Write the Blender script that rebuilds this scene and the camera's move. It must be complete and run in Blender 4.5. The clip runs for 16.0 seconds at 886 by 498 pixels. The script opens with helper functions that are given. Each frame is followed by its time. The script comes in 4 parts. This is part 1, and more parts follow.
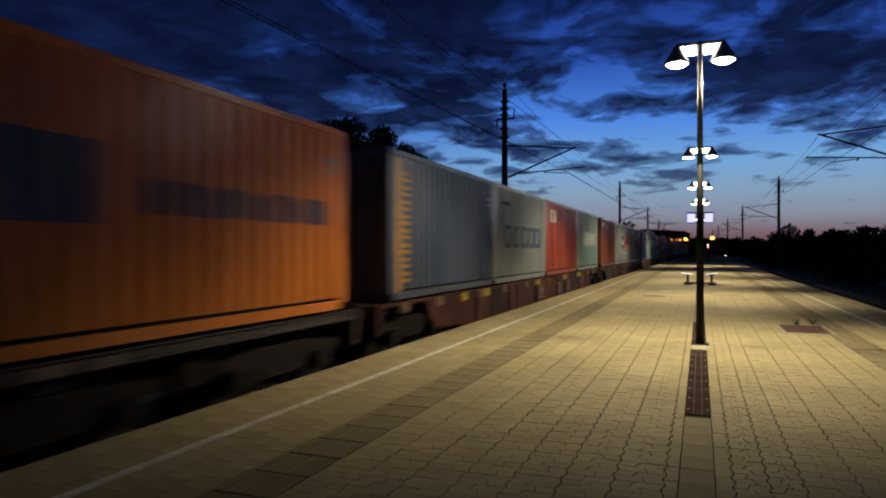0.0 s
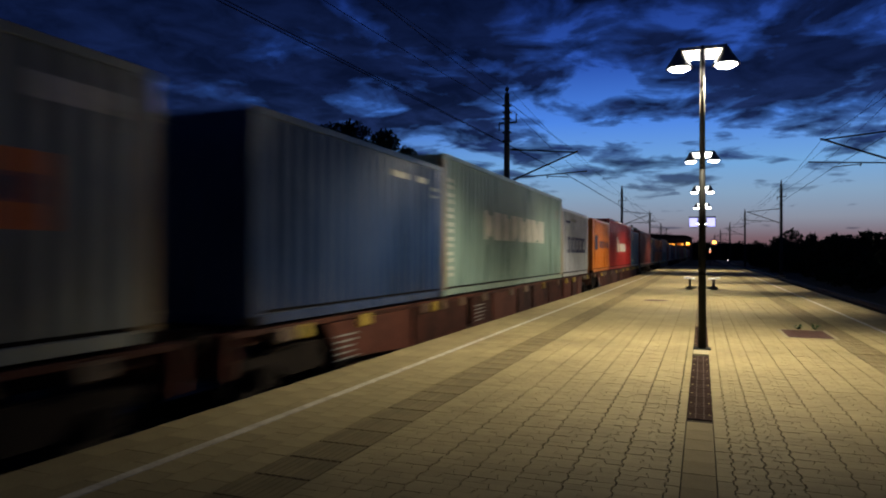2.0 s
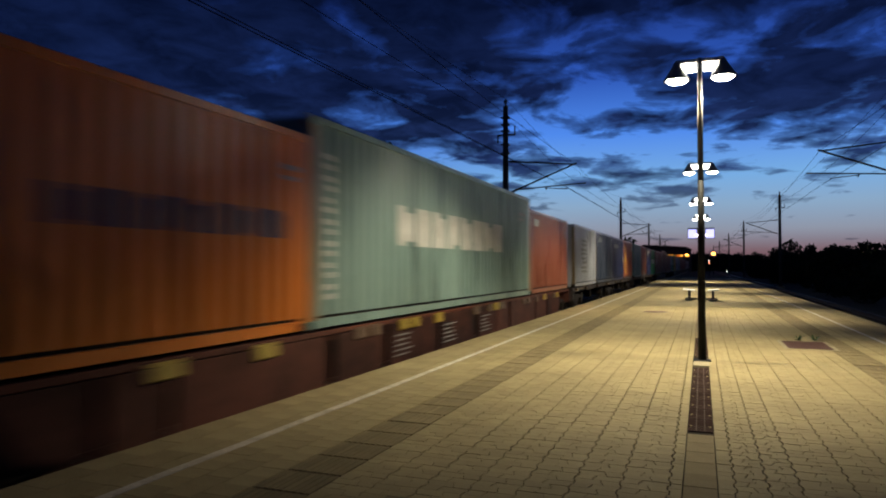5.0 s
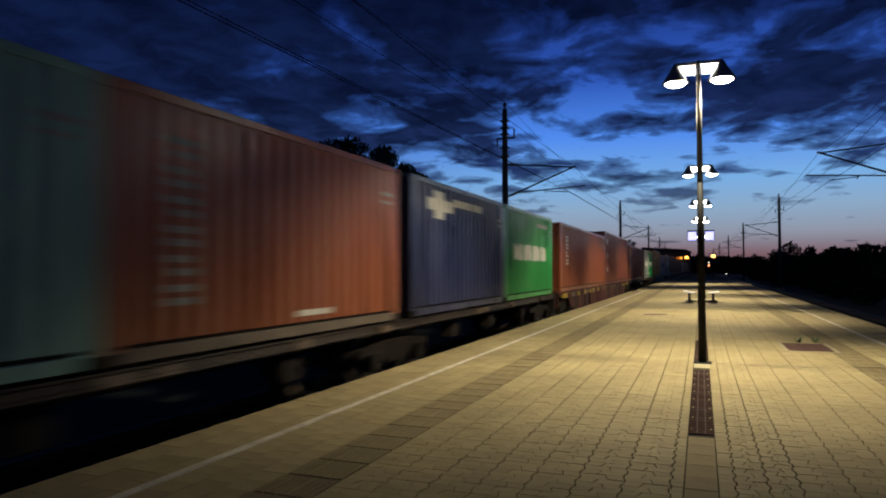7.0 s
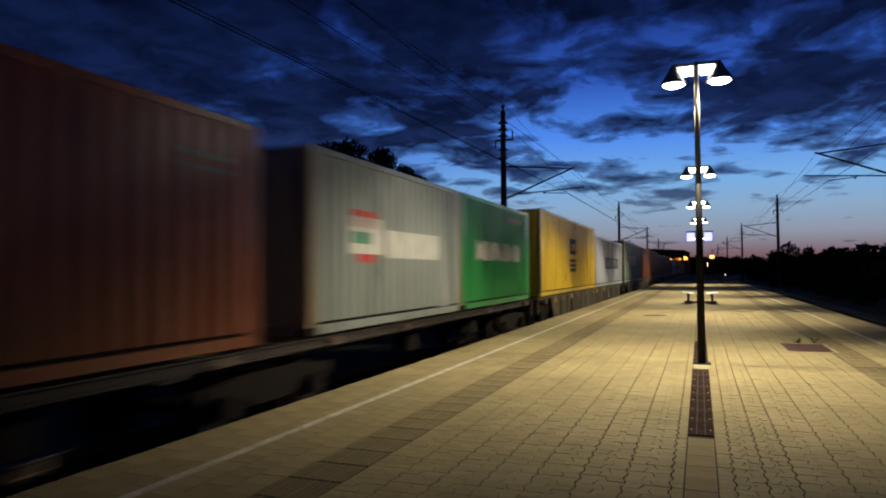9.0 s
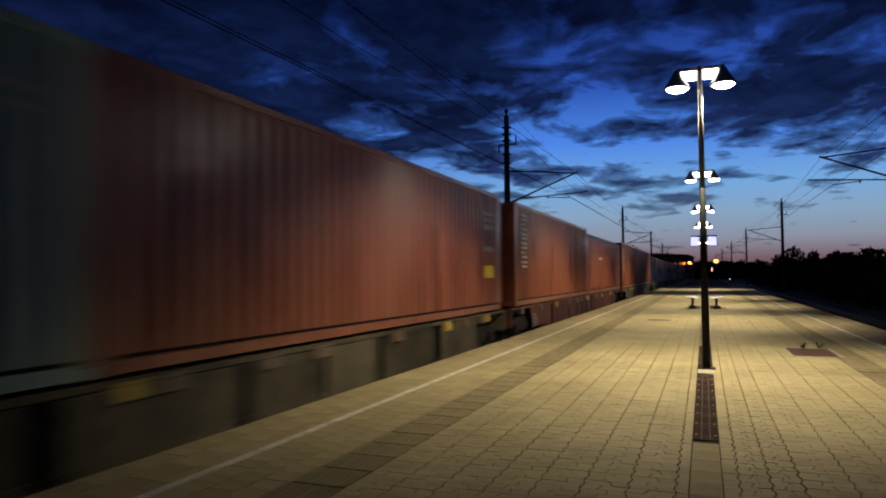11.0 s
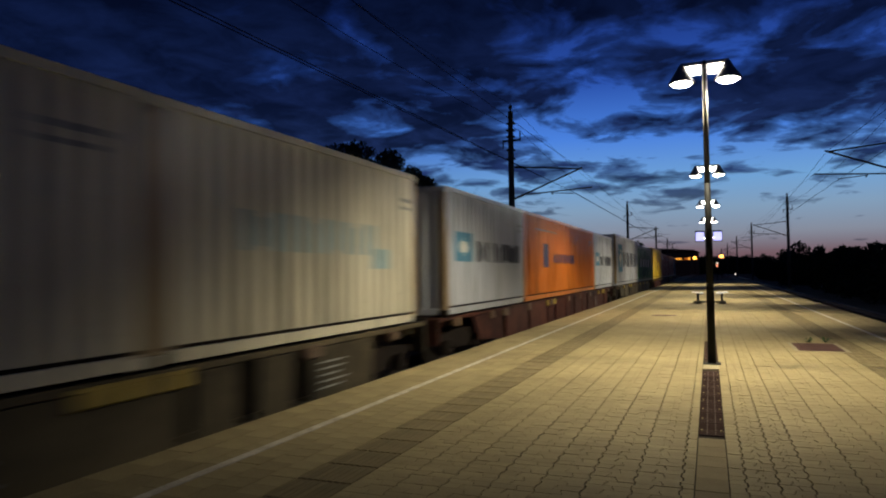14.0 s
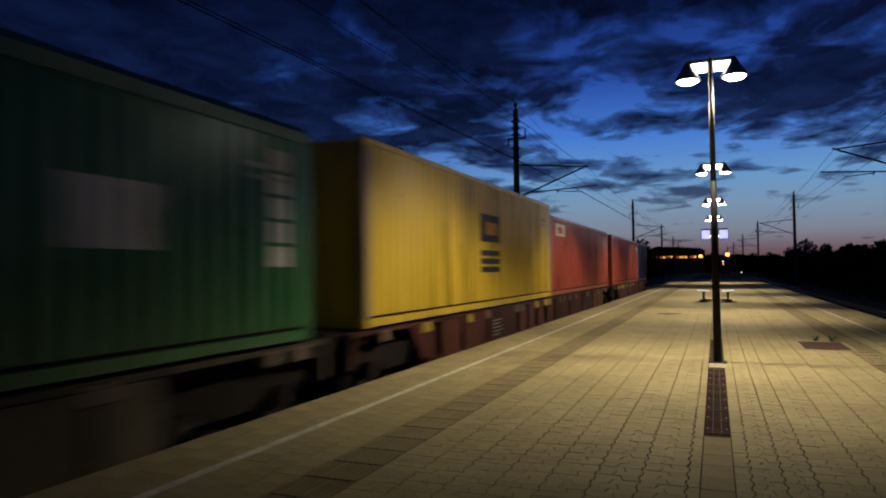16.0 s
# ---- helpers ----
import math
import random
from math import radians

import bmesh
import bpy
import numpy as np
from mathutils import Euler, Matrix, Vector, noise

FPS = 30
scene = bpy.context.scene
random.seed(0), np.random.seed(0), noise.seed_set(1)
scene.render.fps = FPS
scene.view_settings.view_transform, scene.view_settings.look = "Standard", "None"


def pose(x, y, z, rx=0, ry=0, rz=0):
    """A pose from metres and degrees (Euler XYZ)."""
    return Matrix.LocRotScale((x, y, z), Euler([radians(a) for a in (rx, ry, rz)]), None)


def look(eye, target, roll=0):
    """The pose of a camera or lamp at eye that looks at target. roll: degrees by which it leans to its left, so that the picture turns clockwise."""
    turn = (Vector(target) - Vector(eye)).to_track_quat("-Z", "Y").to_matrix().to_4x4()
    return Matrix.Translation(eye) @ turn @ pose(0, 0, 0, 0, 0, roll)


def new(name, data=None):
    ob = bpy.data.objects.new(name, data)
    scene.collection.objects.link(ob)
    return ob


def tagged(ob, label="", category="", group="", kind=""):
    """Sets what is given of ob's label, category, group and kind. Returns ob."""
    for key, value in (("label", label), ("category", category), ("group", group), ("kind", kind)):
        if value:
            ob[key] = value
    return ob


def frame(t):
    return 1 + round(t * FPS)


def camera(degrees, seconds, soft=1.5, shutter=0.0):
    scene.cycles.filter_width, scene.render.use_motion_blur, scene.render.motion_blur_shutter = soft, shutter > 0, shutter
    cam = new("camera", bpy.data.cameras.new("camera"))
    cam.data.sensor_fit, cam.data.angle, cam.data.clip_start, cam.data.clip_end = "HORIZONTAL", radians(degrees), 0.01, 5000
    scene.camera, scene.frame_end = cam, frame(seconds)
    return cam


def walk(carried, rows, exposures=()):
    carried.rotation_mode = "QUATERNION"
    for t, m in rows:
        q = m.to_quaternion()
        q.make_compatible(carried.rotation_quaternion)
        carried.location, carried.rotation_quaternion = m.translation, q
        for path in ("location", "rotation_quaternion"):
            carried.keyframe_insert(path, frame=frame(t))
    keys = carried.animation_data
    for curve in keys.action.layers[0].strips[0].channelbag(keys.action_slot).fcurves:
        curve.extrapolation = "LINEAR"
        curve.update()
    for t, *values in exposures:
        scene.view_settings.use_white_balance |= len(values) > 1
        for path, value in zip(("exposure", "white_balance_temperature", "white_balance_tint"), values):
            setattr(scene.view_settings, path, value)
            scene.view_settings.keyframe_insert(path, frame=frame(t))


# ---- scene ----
cam = camera(66.73, 16.0, soft=2.0, shutter=0.45)
EYE = Vector((0.0, 0.0, 1.462))
# seconds, turn to the left of the platform's line, tilt up, lean (degrees)
TURNS = (
    (0, 20.913, 0.115, 0.012),
    (0.5, 20.938, 0.186, 0.065),
    (1, 20.995, 0.180, 0.144),
    (1.5, 21.032, 0.252, 0.164),
    (2, 21.075, 0.422, 0.204),
    (2.5, 21.081, 0.645, 0.232),
    (3, 21.023, 0.849, 0.253),
    (3.5, 21.020, 1.016, 0.219),
    (4, 21.035, 1.200, 0.085),
    (6.5, 20.983, 1.650, -0.017),
    (7, 20.990, 1.730, -0.175),
    (7.5, 20.967, 1.817, -0.275),
    (8, 20.928, 1.855, -0.355),
    (8.5, 20.873, 1.888, -0.385),
    (9, 20.890, 1.899, -0.428),
    (11.5, 21.295, 2.351, -0.538),
    (12, 21.395, 2.337, -0.640),
    (12.5, 21.411, 2.195, -0.744),
    (13, 21.434, 2.108, -0.766),
    (13.5, 21.494, 2.077, -0.776),
    (14, 21.583, 1.994, -0.737),
    (14.5, 21.660, 2.004, -0.697),
    (15, 21.742, 1.967, -0.680),
    (15.5, 21.902, 1.903, -0.683),
    (16, 22.020, 1.839, -0.715),
)


def aim(turn, tilt, lean):
    a, b = radians(turn), radians(tilt)
    way = Vector((-math.sin(a) * math.cos(b), math.cos(a) * math.cos(b), math.sin(b)))
    return look(EYE, EYE + way, lean)


walk(cam, [(t, aim(a, b, c)) for t, a, b, c in TURNS],
     [(0.0, 0.03), (1.5, 0.06), (3.0, 0.06), (4.2, 0.15), (7.0, 0.20), (9.1, 0.20), (12.0, 0.06), (13.0, 0.08), (13.6, 0.06), (14.0, -0.03), (14.5, -0.22), (15.0, -0.27), (16.0, -0.24)])

# ---- world and light ----
LAMP_COLOUR = (1.0, 0.89, 0.64)
LAMP_POWER = 660.0
SIDE_FILL_POWER = {-1: 45.0, 1: 30.0}      # added outward fill spots for the container sides, stronger on the train side


def links(tree, *pairs):
    for a, b in pairs:
        tree.links.new(a, b)


def maths(tree, op, a, b=None, clamp=False):
    n = tree.nodes.new("ShaderNodeMath")
    n.operation, n.use_clamp = op, clamp
    for i, v in enumerate((a, b)):
        if v is None:
            continue
        if isinstance(v, (int, float)):
            n.inputs[i].default_value = v
        else:
            tree.links.new(v, n.inputs[i])
    return n.outputs[0]


def ramp(tree, fac, stops, ease="LINEAR"):
    n = tree.nodes.new("ShaderNodeValToRGB")
    n.color_ramp.interpolation = ease
    el = n.color_ramp.elements
    while len(el) < len(stops):
        el.new(0.5)
    for e, (p, c) in zip(el, stops):
        e.position = p
        e.color = (*c, 1) if len(c) == 3 else c
    tree.links.new(fac, n.inputs[0])
    return n.outputs[0]


def mixed(tree, fac, a, b, mode="MIX"):
    n = tree.nodes.new("ShaderNodeMix")
    n.data_type, n.blend_type = "RGBA", mode
    for sock, v in ((n.inputs[0], fac), (n.inputs[6], a), (n.inputs[7], b)):
        if isinstance(v, (int, float)):
            sock.default_value = v
        elif isinstance(v, tuple):
            sock.default_value = (*v, 1) if len(v) == 3 else v
        else:
            tree.links.new(v, sock)
    return n.outputs[2]


def noise_tex(tree, vec, scale, detail=4.0, rough=0.55, distort=0.0):
    n = tree.nodes.new("ShaderNodeTexNoise")
    n.inputs["Scale"].default_value = scale
    n.inputs["Detail"].default_value = detail
    n.inputs["Roughness"].default_value = rough
    n.inputs["Distortion"].default_value = distort
    if vec is not None:
        tree.links.new(vec, n.inputs["Vector"])
    return n.outputs["Fac"]


def dusk_sky():
    w = bpy.data.worlds.new("dusk_sky")
    w.use_nodes = True
    t = w.node_tree
    t.nodes.clear()
    out = t.nodes.new("ShaderNodeOutputWorld")
    bg = t.nodes.new("ShaderNodeBackground")
    tc = t.nodes.new("ShaderNodeTexCoord")
    sep = t.nodes.new("ShaderNodeSeparateXYZ")
    links(t, (tc.outputs["Generated"], sep.inputs[0]), (bg.outputs[0], out.inputs[0]))
    x, y, z = sep.outputs
    # the evening glow lies ahead and a little to the right
    flat = maths(t, "SQRT", maths(t, "ADD", maths(t, "MULTIPLY", x, x), maths(t, "MULTIPLY", y, y)))
    along = maths(t, "ADD", maths(t, "MULTIPLY", x, 0.05), maths(t, "MULTIPLY", y, 0.999))
    side = maths(t, "DIVIDE", along, maths(t, "MAXIMUM", flat, 0.001))
    glow = ramp(t, side, ((0.45, (0, 0, 0)), (0.78, (0.30, 0.30, 0.30)), (0.95, (1, 1, 1))))
    clear = ramp(t, z, ((0.0, (0.105, 0.052, 0.062)), (0.022, (0.180, 0.108, 0.128)), (0.05, (0.240, 0.265, 0.335)), (0.085, (0.225, 0.345, 0.50)), (0.125, (0.165, 0.365, 0.67)),
                        (0.19, (0.070, 0.225, 0.74)), (0.265, (0.024, 0.085, 0.42)), (0.36, (0.010, 0.032, 0.20)), (0.9, (0.002, 0.005, 0.025))))
    far = ramp(t, z, ((0.0, (0.020, 0.022, 0.05)), (0.08, (0.036, 0.080, 0.28)), (0.2, (0.016, 0.050, 0.23)), (0.36, (0.004, 0.014, 0.085)), (0.9, (0.001, 0.003, 0.015))))
    behind = ramp(t, side, ((0.30, (0.01, 0.01, 0.01)), (0.58, (0.50, 0.50, 0.50)), (0.82, (1, 1, 1))))
    far = mixed(t, 1.0, far, behind, "MULTIPLY")
    base = mixed(t, glow, far, clear)
    # one flat layer of broken cloud, seen in perspective
    lift = maths(t, "ADD", maths(t, "MAXIMUM", z, 0.0), 0.12)
    u, v = maths(t, "DIVIDE", x, lift), maths(t, "DIVIDE", y, lift)
    comb = t.nodes.new("ShaderNodeCombineXYZ")
    links(t, (maths(t, "MULTIPLY", u, 1.0), comb.inputs[0]), (maths(t, "MULTIPLY", v, 0.95), comb.inputs[1]))
    comb.inputs[2].default_value = 3.7
    big = noise_tex(t, comb.outputs[0], 1.1, 2.0, 0.5, 0.3)
    fine = noise_tex(t, comb.outputs[0], 3.6, 9.0, 0.54, 0.35)
    # open sky low over the glow, more cloud overhead and to the left
    cover = maths(t, "MULTIPLY", maths(t, "SUBTRACT", 0.965, side), 0.55)
    cover = maths(t, "ADD", cover, maths(t, "MULTIPLY", maths(t, "SUBTRACT", z, 0.17), 1.25))
    cover = maths(t, "MINIMUM", cover, 0.11)
    body = maths(t, "ADD", maths(t, "ADD", maths(t, "MULTIPLY", big, 0.50), maths(t, "MULTIPLY", fine, 0.72)), cover)
    mask = ramp(t, body, ((0.555, (0, 0, 0)), (0.605, (0.62, 0.62, 0.62)), (0.68, (1, 1, 1))))
    low = ramp(t, z, ((0.0, (0.55, 0.55, 0.55)), (0.07, (0.75, 0.75, 0.75)), (0.15, (1, 1, 1))))
    mask = mixed(t, 1.0, mask, low, "MULTIPLY")
    dark = ramp(t, z, ((0.0, (0.030, 0.026, 0.045)), (0.08, (0.022, 0.036, 0.085)), (0.14, (0.013, 0.029, 0.105)), (0.24, (0.0050, 0.0115, 0.050)), (0.36, (0.0025, 0.006, 0.028)), (0.5, (0.0015, 0.004, 0.018))))
    tuft = ramp(t, noise_tex(t, comb.outputs[0], 5.0, 7.0, 0.58, 0.4), ((0.36, (0.55, 0.55, 0.55)), (0.66, (1.45, 1.45, 1.45))))
    dark = mixed(t, 1.0, dark, tuft, "MULTIPLY")
    sky = mixed(t, mask, base, dark)
    below = maths(t, "GREATER_THAN", z, -0.02)
    sky = mixed(t, below, (0.004, 0.005, 0.008), sky)
    links(t, (sky, bg.inputs[0]))
    bg.inputs[1].default_value = 1.0
    scene.world = w


dusk_sky()

# ---- materials ----
MATS = {}


def material(name):
    m = bpy.data.materials.new(name)
    m.use_nodes = True
    MATS[name] = m
    t = m.node_tree
    return m, t, t.nodes["Principled BSDF"]


def coords(t, kind="Object"):
    return t.nodes.new("ShaderNodeTexCoord").outputs[kind]


def bumped(t, bsdf, height, strength=0.3, dist=0.01):
    b = t.nodes.new("ShaderNodeBump")
    b.inputs["Strength"].default_value, b.inputs["Distance"].default_value = strength, dist
    links(t, (height, b.inputs["Height"]), (b.outputs[0], bsdf.inputs["Normal"]))


def surface(name, dark, light, rough=0.7, scale=3.0, grain=60.0, bump=0.25, metal=0.0, vary=0.0, kind="Object", spec=0.5):
    """Two scales of variation between two colours, with a fine relief."""
    m, t, b = material(name)
    c = coords(t, kind)
    a = noise_tex(t, c, scale, 5.0, 0.6)
    g = noise_tex(t, c, grain, 3.0, 0.6)
    f = maths(t, "ADD", maths(t, "MULTIPLY", a, 0.75), maths(t, "MULTIPLY", g, 0.35))
    if vary:
        oi = t.nodes.new("ShaderNodeObjectInfo").outputs["Random"]
        gi = t.nodes.new("ShaderNodeNewGeometry").outputs["Random Per Island"]
        r = maths(t, "FRACT", maths(t, "ADD", oi, gi))
        f = maths(t, "ADD", f, maths(t, "MULTIPLY", maths(t, "SUBTRACT", r, 0.5), vary))
    col = ramp(t, f, ((0.30, dark), (0.75, light)))
    links(t, (col, b.inputs["Base Color"]))
    b.inputs["Roughness"].default_value, b.inputs["Metallic"].default_value = rough, metal
    b.inputs["Specular IOR Level"].default_value = spec
    if bump:
        bumped(t, b, g, bump, 0.004)
    return m


def paint(name, colour, rust=0.35, rough=0.28):
    """Weathered container paint: faded patches, streaks that run down, rust low down and at random."""
    m, t, b = material(name)
    c = coords(t)
    mp = t.nodes.new("ShaderNodeMapping")
    mp.inputs["Scale"].default_value = (2.5, 2.5, 0.22)
    oi = t.nodes.new("ShaderNodeObjectInfo").outputs["Random"]
    off = t.nodes.new("ShaderNodeCombineXYZ")
    links(t, (maths(t, "MULTIPLY", oi, 40.0), off.inputs[1]), (off.outputs[0], mp.inputs["Location"]), (c, mp.inputs["Vector"]))
    streak = noise_tex(t, mp.outputs[0], 2.2, 5.0, 0.62)
    patch = noise_tex(t, mp.outputs[0], 0.55, 3.0, 0.5)
    spots = noise_tex(t, c, 7.0, 6.0, 0.68)
    faded = tuple(min(1.0, v * 0.95 + 0.028) for v in colour)
    deep = tuple(v * 0.52 for v in colour)
    col = ramp(t, maths(t, "ADD", maths(t, "MULTIPLY", streak, 0.55), maths(t, "MULTIPLY", patch, 0.45)), ((0.34, deep), (0.51, colour), (0.64, faded)))
    rm = ramp(t, spots, ((0.66 - 0.06 * rust, (0, 0, 0)), (0.72, (rust, rust, rust))))
    col = mixed(t, rm, col, (0.10, 0.045, 0.02))
    links(t, (col, b.inputs["Base Color"]))
    r = maths(t, "ADD", maths(t, "MULTIPLY", streak, 0.3), rough - 0.12)
    links(t, (r, b.inputs["Roughness"]))
    b.inputs["Specular IOR Level"].default_value = 0.45
    bumped(t, b, spots, 0.08, 0.004)
    return m


def glowing(name, colour, strength):
    m, t, b = material(name)
    b.inputs["Base Color"].default_value = (*colour, 1)
    b.inputs["Emission Color"].default_value = (*colour, 1)
    b.inputs["Emission Strength"].default_value = strength
    return m


surface("paver", (0.285, 0.230, 0.118), (0.455, 0.370, 0.192), 0.8, 0.8, 60, 0.5, vary=0.15, spec=0.15)
surface("edge_slab", (0.275, 0.220, 0.112), (0.450, 0.365, 0.188), 0.8, 1.6, 45, 0.5, vary=0.16, spec=0.15)
surface("tactile", (0.180, 0.143, 0.075), (0.302, 0.240, 0.126), 0.85, 2.0, 80, 0.3, vary=0.2, spec=0.15)
surface("channel_slab", (0.030, 0.019, 0.016), (0.066, 0.042, 0.036), 0.7, 3.0, 60, 0.3, vary=0.2, spec=0.0)
surface("channel_ridge", (0.070, 0.046, 0.038), (0.125, 0.085, 0.068), 0.7, 3.0, 60, 0.3, spec=0.1)
surface("middle_slab", (0.235, 0.183, 0.098), (0.375, 0.298, 0.160), 0.85, 2.2, 60, 0.4, vary=0.10, spec=0.1)
surface("joint", (0.022, 0.016, 0.009), (0.052, 0.038, 0.020), 0.95, 6, 90, 0.3, spec=0.15)
surface("white_line", (0.34, 0.29, 0.19), (0.84, 0.79, 0.67), 0.8, 4.5, 30, 0.4, spec=0.1)
surface("concrete", (0.265, 0.224, 0.132), (0.459, 0.393, 0.238), 0.85, 1.5, 40, 0.3)
surface("ballast", (0.03, 0.027, 0.024), (0.09, 0.082, 0.072), 0.95, 5.0, 22, 0.9)
surface("sleeper_grime", (0.035, 0.029, 0.024), (0.10, 0.085, 0.07), 0.95, 2.0, 24, 0.5, spec=0.1)
surface("grass_ground", (0.018, 0.022, 0.010), (0.045, 0.05, 0.022), 0.95, 0.3, 12, 0.5)
surface("rail_steel", (0.10, 0.07, 0.05), (0.22, 0.17, 0.13), 0.45, 3.0, 30, 0.1, metal=0.6)
surface("rail_head", (0.07, 0.065, 0.06), (0.14, 0.13, 0.12), 0.6, 3.0, 30, 0.05, metal=0.8)
surface("post_steel", (0.008, 0.008, 0.008), (0.018, 0.018, 0.017), 0.6, 2.0, 50, 0.08, spec=0.05)
# paler copy of the post colour, with the lamplight near the heads painted in
surface("post_zinc", (0.075, 0.075, 0.072), (0.13, 0.13, 0.125), 0.5, 2.0, 50, 0.08, spec=0.2)
surface("shade_steel", (0.22, 0.22, 0.22), (0.34, 0.34, 0.33), 0.4, 4.0, 60, 0.05, metal=0.3)
surface("bracket_white", (0.68, 0.67, 0.62), (0.85, 0.84, 0.80), 0.45, 4.0, 60, 0.05)
surface("mast_concrete", (0.048, 0.046, 0.042), (0.088, 0.084, 0.076), 0.85, 1.0, 30, 0.3)
surface("galvanised", (0.042, 0.042, 0.042), (0.077, 0.077, 0.077), 0.55, 2.0, 30, 0.1, metal=0.4)
surface("wire_copper", (0.006, 0.006, 0.007), (0.014, 0.013, 0.013), 0.9, 2.0, 30, 0.0, spec=0.0)
surface("insulator", (0.08, 0.04, 0.025), (0.14, 0.07, 0.045), 0.25, 4.0, 30, 0.0)
surface("bark", (0.035, 0.027, 0.02), (0.08, 0.062, 0.045), 0.95, 2.0, 20, 0.6)
surface("leaf", (0.010, 0.017, 0.006), (0.026, 0.040, 0.013), 0.9, 0.6, 5, 0.0, vary=0.3)
surface("weed_leaf", (0.03, 0.055, 0.014), (0.07, 0.11, 0.03), 0.6, 3.0, 40, 0.0, vary=0.3)
surface("cover_rust", (0.085, 0.042, 0.032), (0.15, 0.078, 0.06), 0.7, 3.0, 60, 0.35, metal=0.2, spec=0.15)
surface("bench_metal", (0.50, 0.50, 0.48), (0.66, 0.66, 0.63), 0.4, 2.0, 40, 0.05, metal=0.2)
surface("bench_leg", (0.04, 0.04, 0.04), (0.09, 0.09, 0.085), 0.5, 2.0, 40, 0.05, metal=0.4)
surface("building_wall", (0.10, 0.085, 0.075), (0.17, 0.15, 0.13), 0.9, 0.4, 8, 0.2)
surface("roof_tile", (0.035, 0.025, 0.022), (0.07, 0.05, 0.045), 0.9, 0.5, 8, 0.2)
surface("wheel_steel", (0.020, 0.016, 0.014), (0.05, 0.040, 0.033), 0.7, 3.0, 30, 0.15, metal=0.5)
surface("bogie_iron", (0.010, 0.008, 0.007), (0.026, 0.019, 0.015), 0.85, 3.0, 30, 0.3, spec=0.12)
surface("wagon_red", (0.010, 0.005, 0.004), (0.112, 0.037, 0.024), 0.75, 1.1, 7, 0.3, vary=0.25, spec=0.2)
surface("wagon_olive", (0.014, 0.012, 0.008), (0.118, 0.095, 0.058), 0.75, 1.1, 7, 0.3, vary=0.25, spec=0.2)
surface("wagon_dark", (0.013, 0.008, 0.006), (0.031, 0.019, 0.014), 0.7, 1.2, 25, 0.25)
surface("rail_grime", (0.055, 0.040, 0.030), (0.17, 0.135, 0.105), 0.6, 1.8, 20, 0.2, spec=0.3)
surface("latch_yellow", (0.24, 0.165, 0.016), (0.52, 0.37, 0.045), 0.6, 4.0, 40, 0.15)
surface("latch_brown", (0.05, 0.030, 0.018), (0.17, 0.105, 0.055), 0.6, 4.0, 40, 0.15)
surface("tarpaulin", (0.045, 0.036, 0.036), (0.11, 0.085, 0.082), 0.40, 1.5, 12, 0.3)
surface("tarpaulin_green", (0.025, 0.075, 0.05), (0.07, 0.15, 0.10), 0.45, 1.5, 12, 0.3)

PAINTS = dict(
    orange=(0.59, 0.165, 0.018), slate=(0.040, 0.054, 0.088), grey=(0.240, 0.268, 0.262), red=(0.34, 0.060, 0.034), seagreen=(0.20, 0.30, 0.275),
    brown=(0.24, 0.068, 0.038), blue=(0.014, 0.040, 0.125), crimson=(0.37, 0.020, 0.017), sky=(0.06, 0.17, 0.34), maroon=(0.155, 0.030, 0.025),
    navy=(0.018, 0.025, 0.080), teal=(0.17, 0.36, 0.34), green=(0.022, 0.25, 0.058), yellow=(0.62, 0.42, 0.030), cream=(0.62, 0.59, 0.47),
    silver=(0.42, 0.45, 0.51), oxide=(0.200, 0.057, 0.034), leafgreen=(0.022, 0.130, 0.042), rust=(0.245, 0.069, 0.032), stain=(0.27, 0.20, 0.115))
for key, value in PAINTS.items():
    paint("paint_" + key, value, 0.55 if key in ("grey", "cream", "silver", "yellow") else 0.35)
INKS = dict(white=(0.72, 0.72, 0.68), black=(0.03, 0.035, 0.05), ink=(0.03, 0.04, 0.13), orange_ink=(0.75, 0.19, 0.04), yellow_ink=(0.72, 0.52, 0.04), sky_ink=(0.085, 0.27, 0.43),
            red_ink=(0.60, 0.06, 0.05), green_ink=(0.10, 0.34, 0.22), dim=(0.32, 0.33, 0.32), amber=(0.55, 0.27, 0.04), pale_sky=(0.36, 0.50, 0.55), deep_green=(0.012, 0.075, 0.028))
for key, value in INKS.items():
    surface("ink_" + key, tuple(v * 0.50 for v in value), value, 0.5, 2.2, 22, 0.0)
glowing("lamp_glow", (1.0, 0.95, 0.85), 60.0)
# emission in place of lamplight on the white panels beside the heads
glowing("glass_glow", (1.0, 0.95, 0.85), 14.0)
glowing("street_glow", (1.0, 0.36, 0.05), 9.0)
glowing("window_glow", (1.0, 0.26, 0.03), 0.30)
glowing("window_bright", (1.0, 0.40, 0.05), 1.6)
glowing("sign_glow", (0.46, 0.46, 1.0), 1.7)
glowing("signal_white", (1.0, 0.9, 0.8), 2.0)
glowing("signal_red", (1.0, 0.25, 0.12), 5.0)

# ---- building helpers ----


def mesh_ob(name, verts, faces, mat, parent=None, label="", smooth=False):
    me = bpy.data.meshes.new(name)
    me.from_pydata([tuple(v) for v in verts], [], faces)
    me.materials.append(MATS[mat])
    if smooth:
        me.polygons.foreach_set("use_smooth", [True] * len(me.polygons))
    me.update()
    ob = new(name, me)
    ob.parent = parent
    if label:
        ob["label"] = label
    return ob


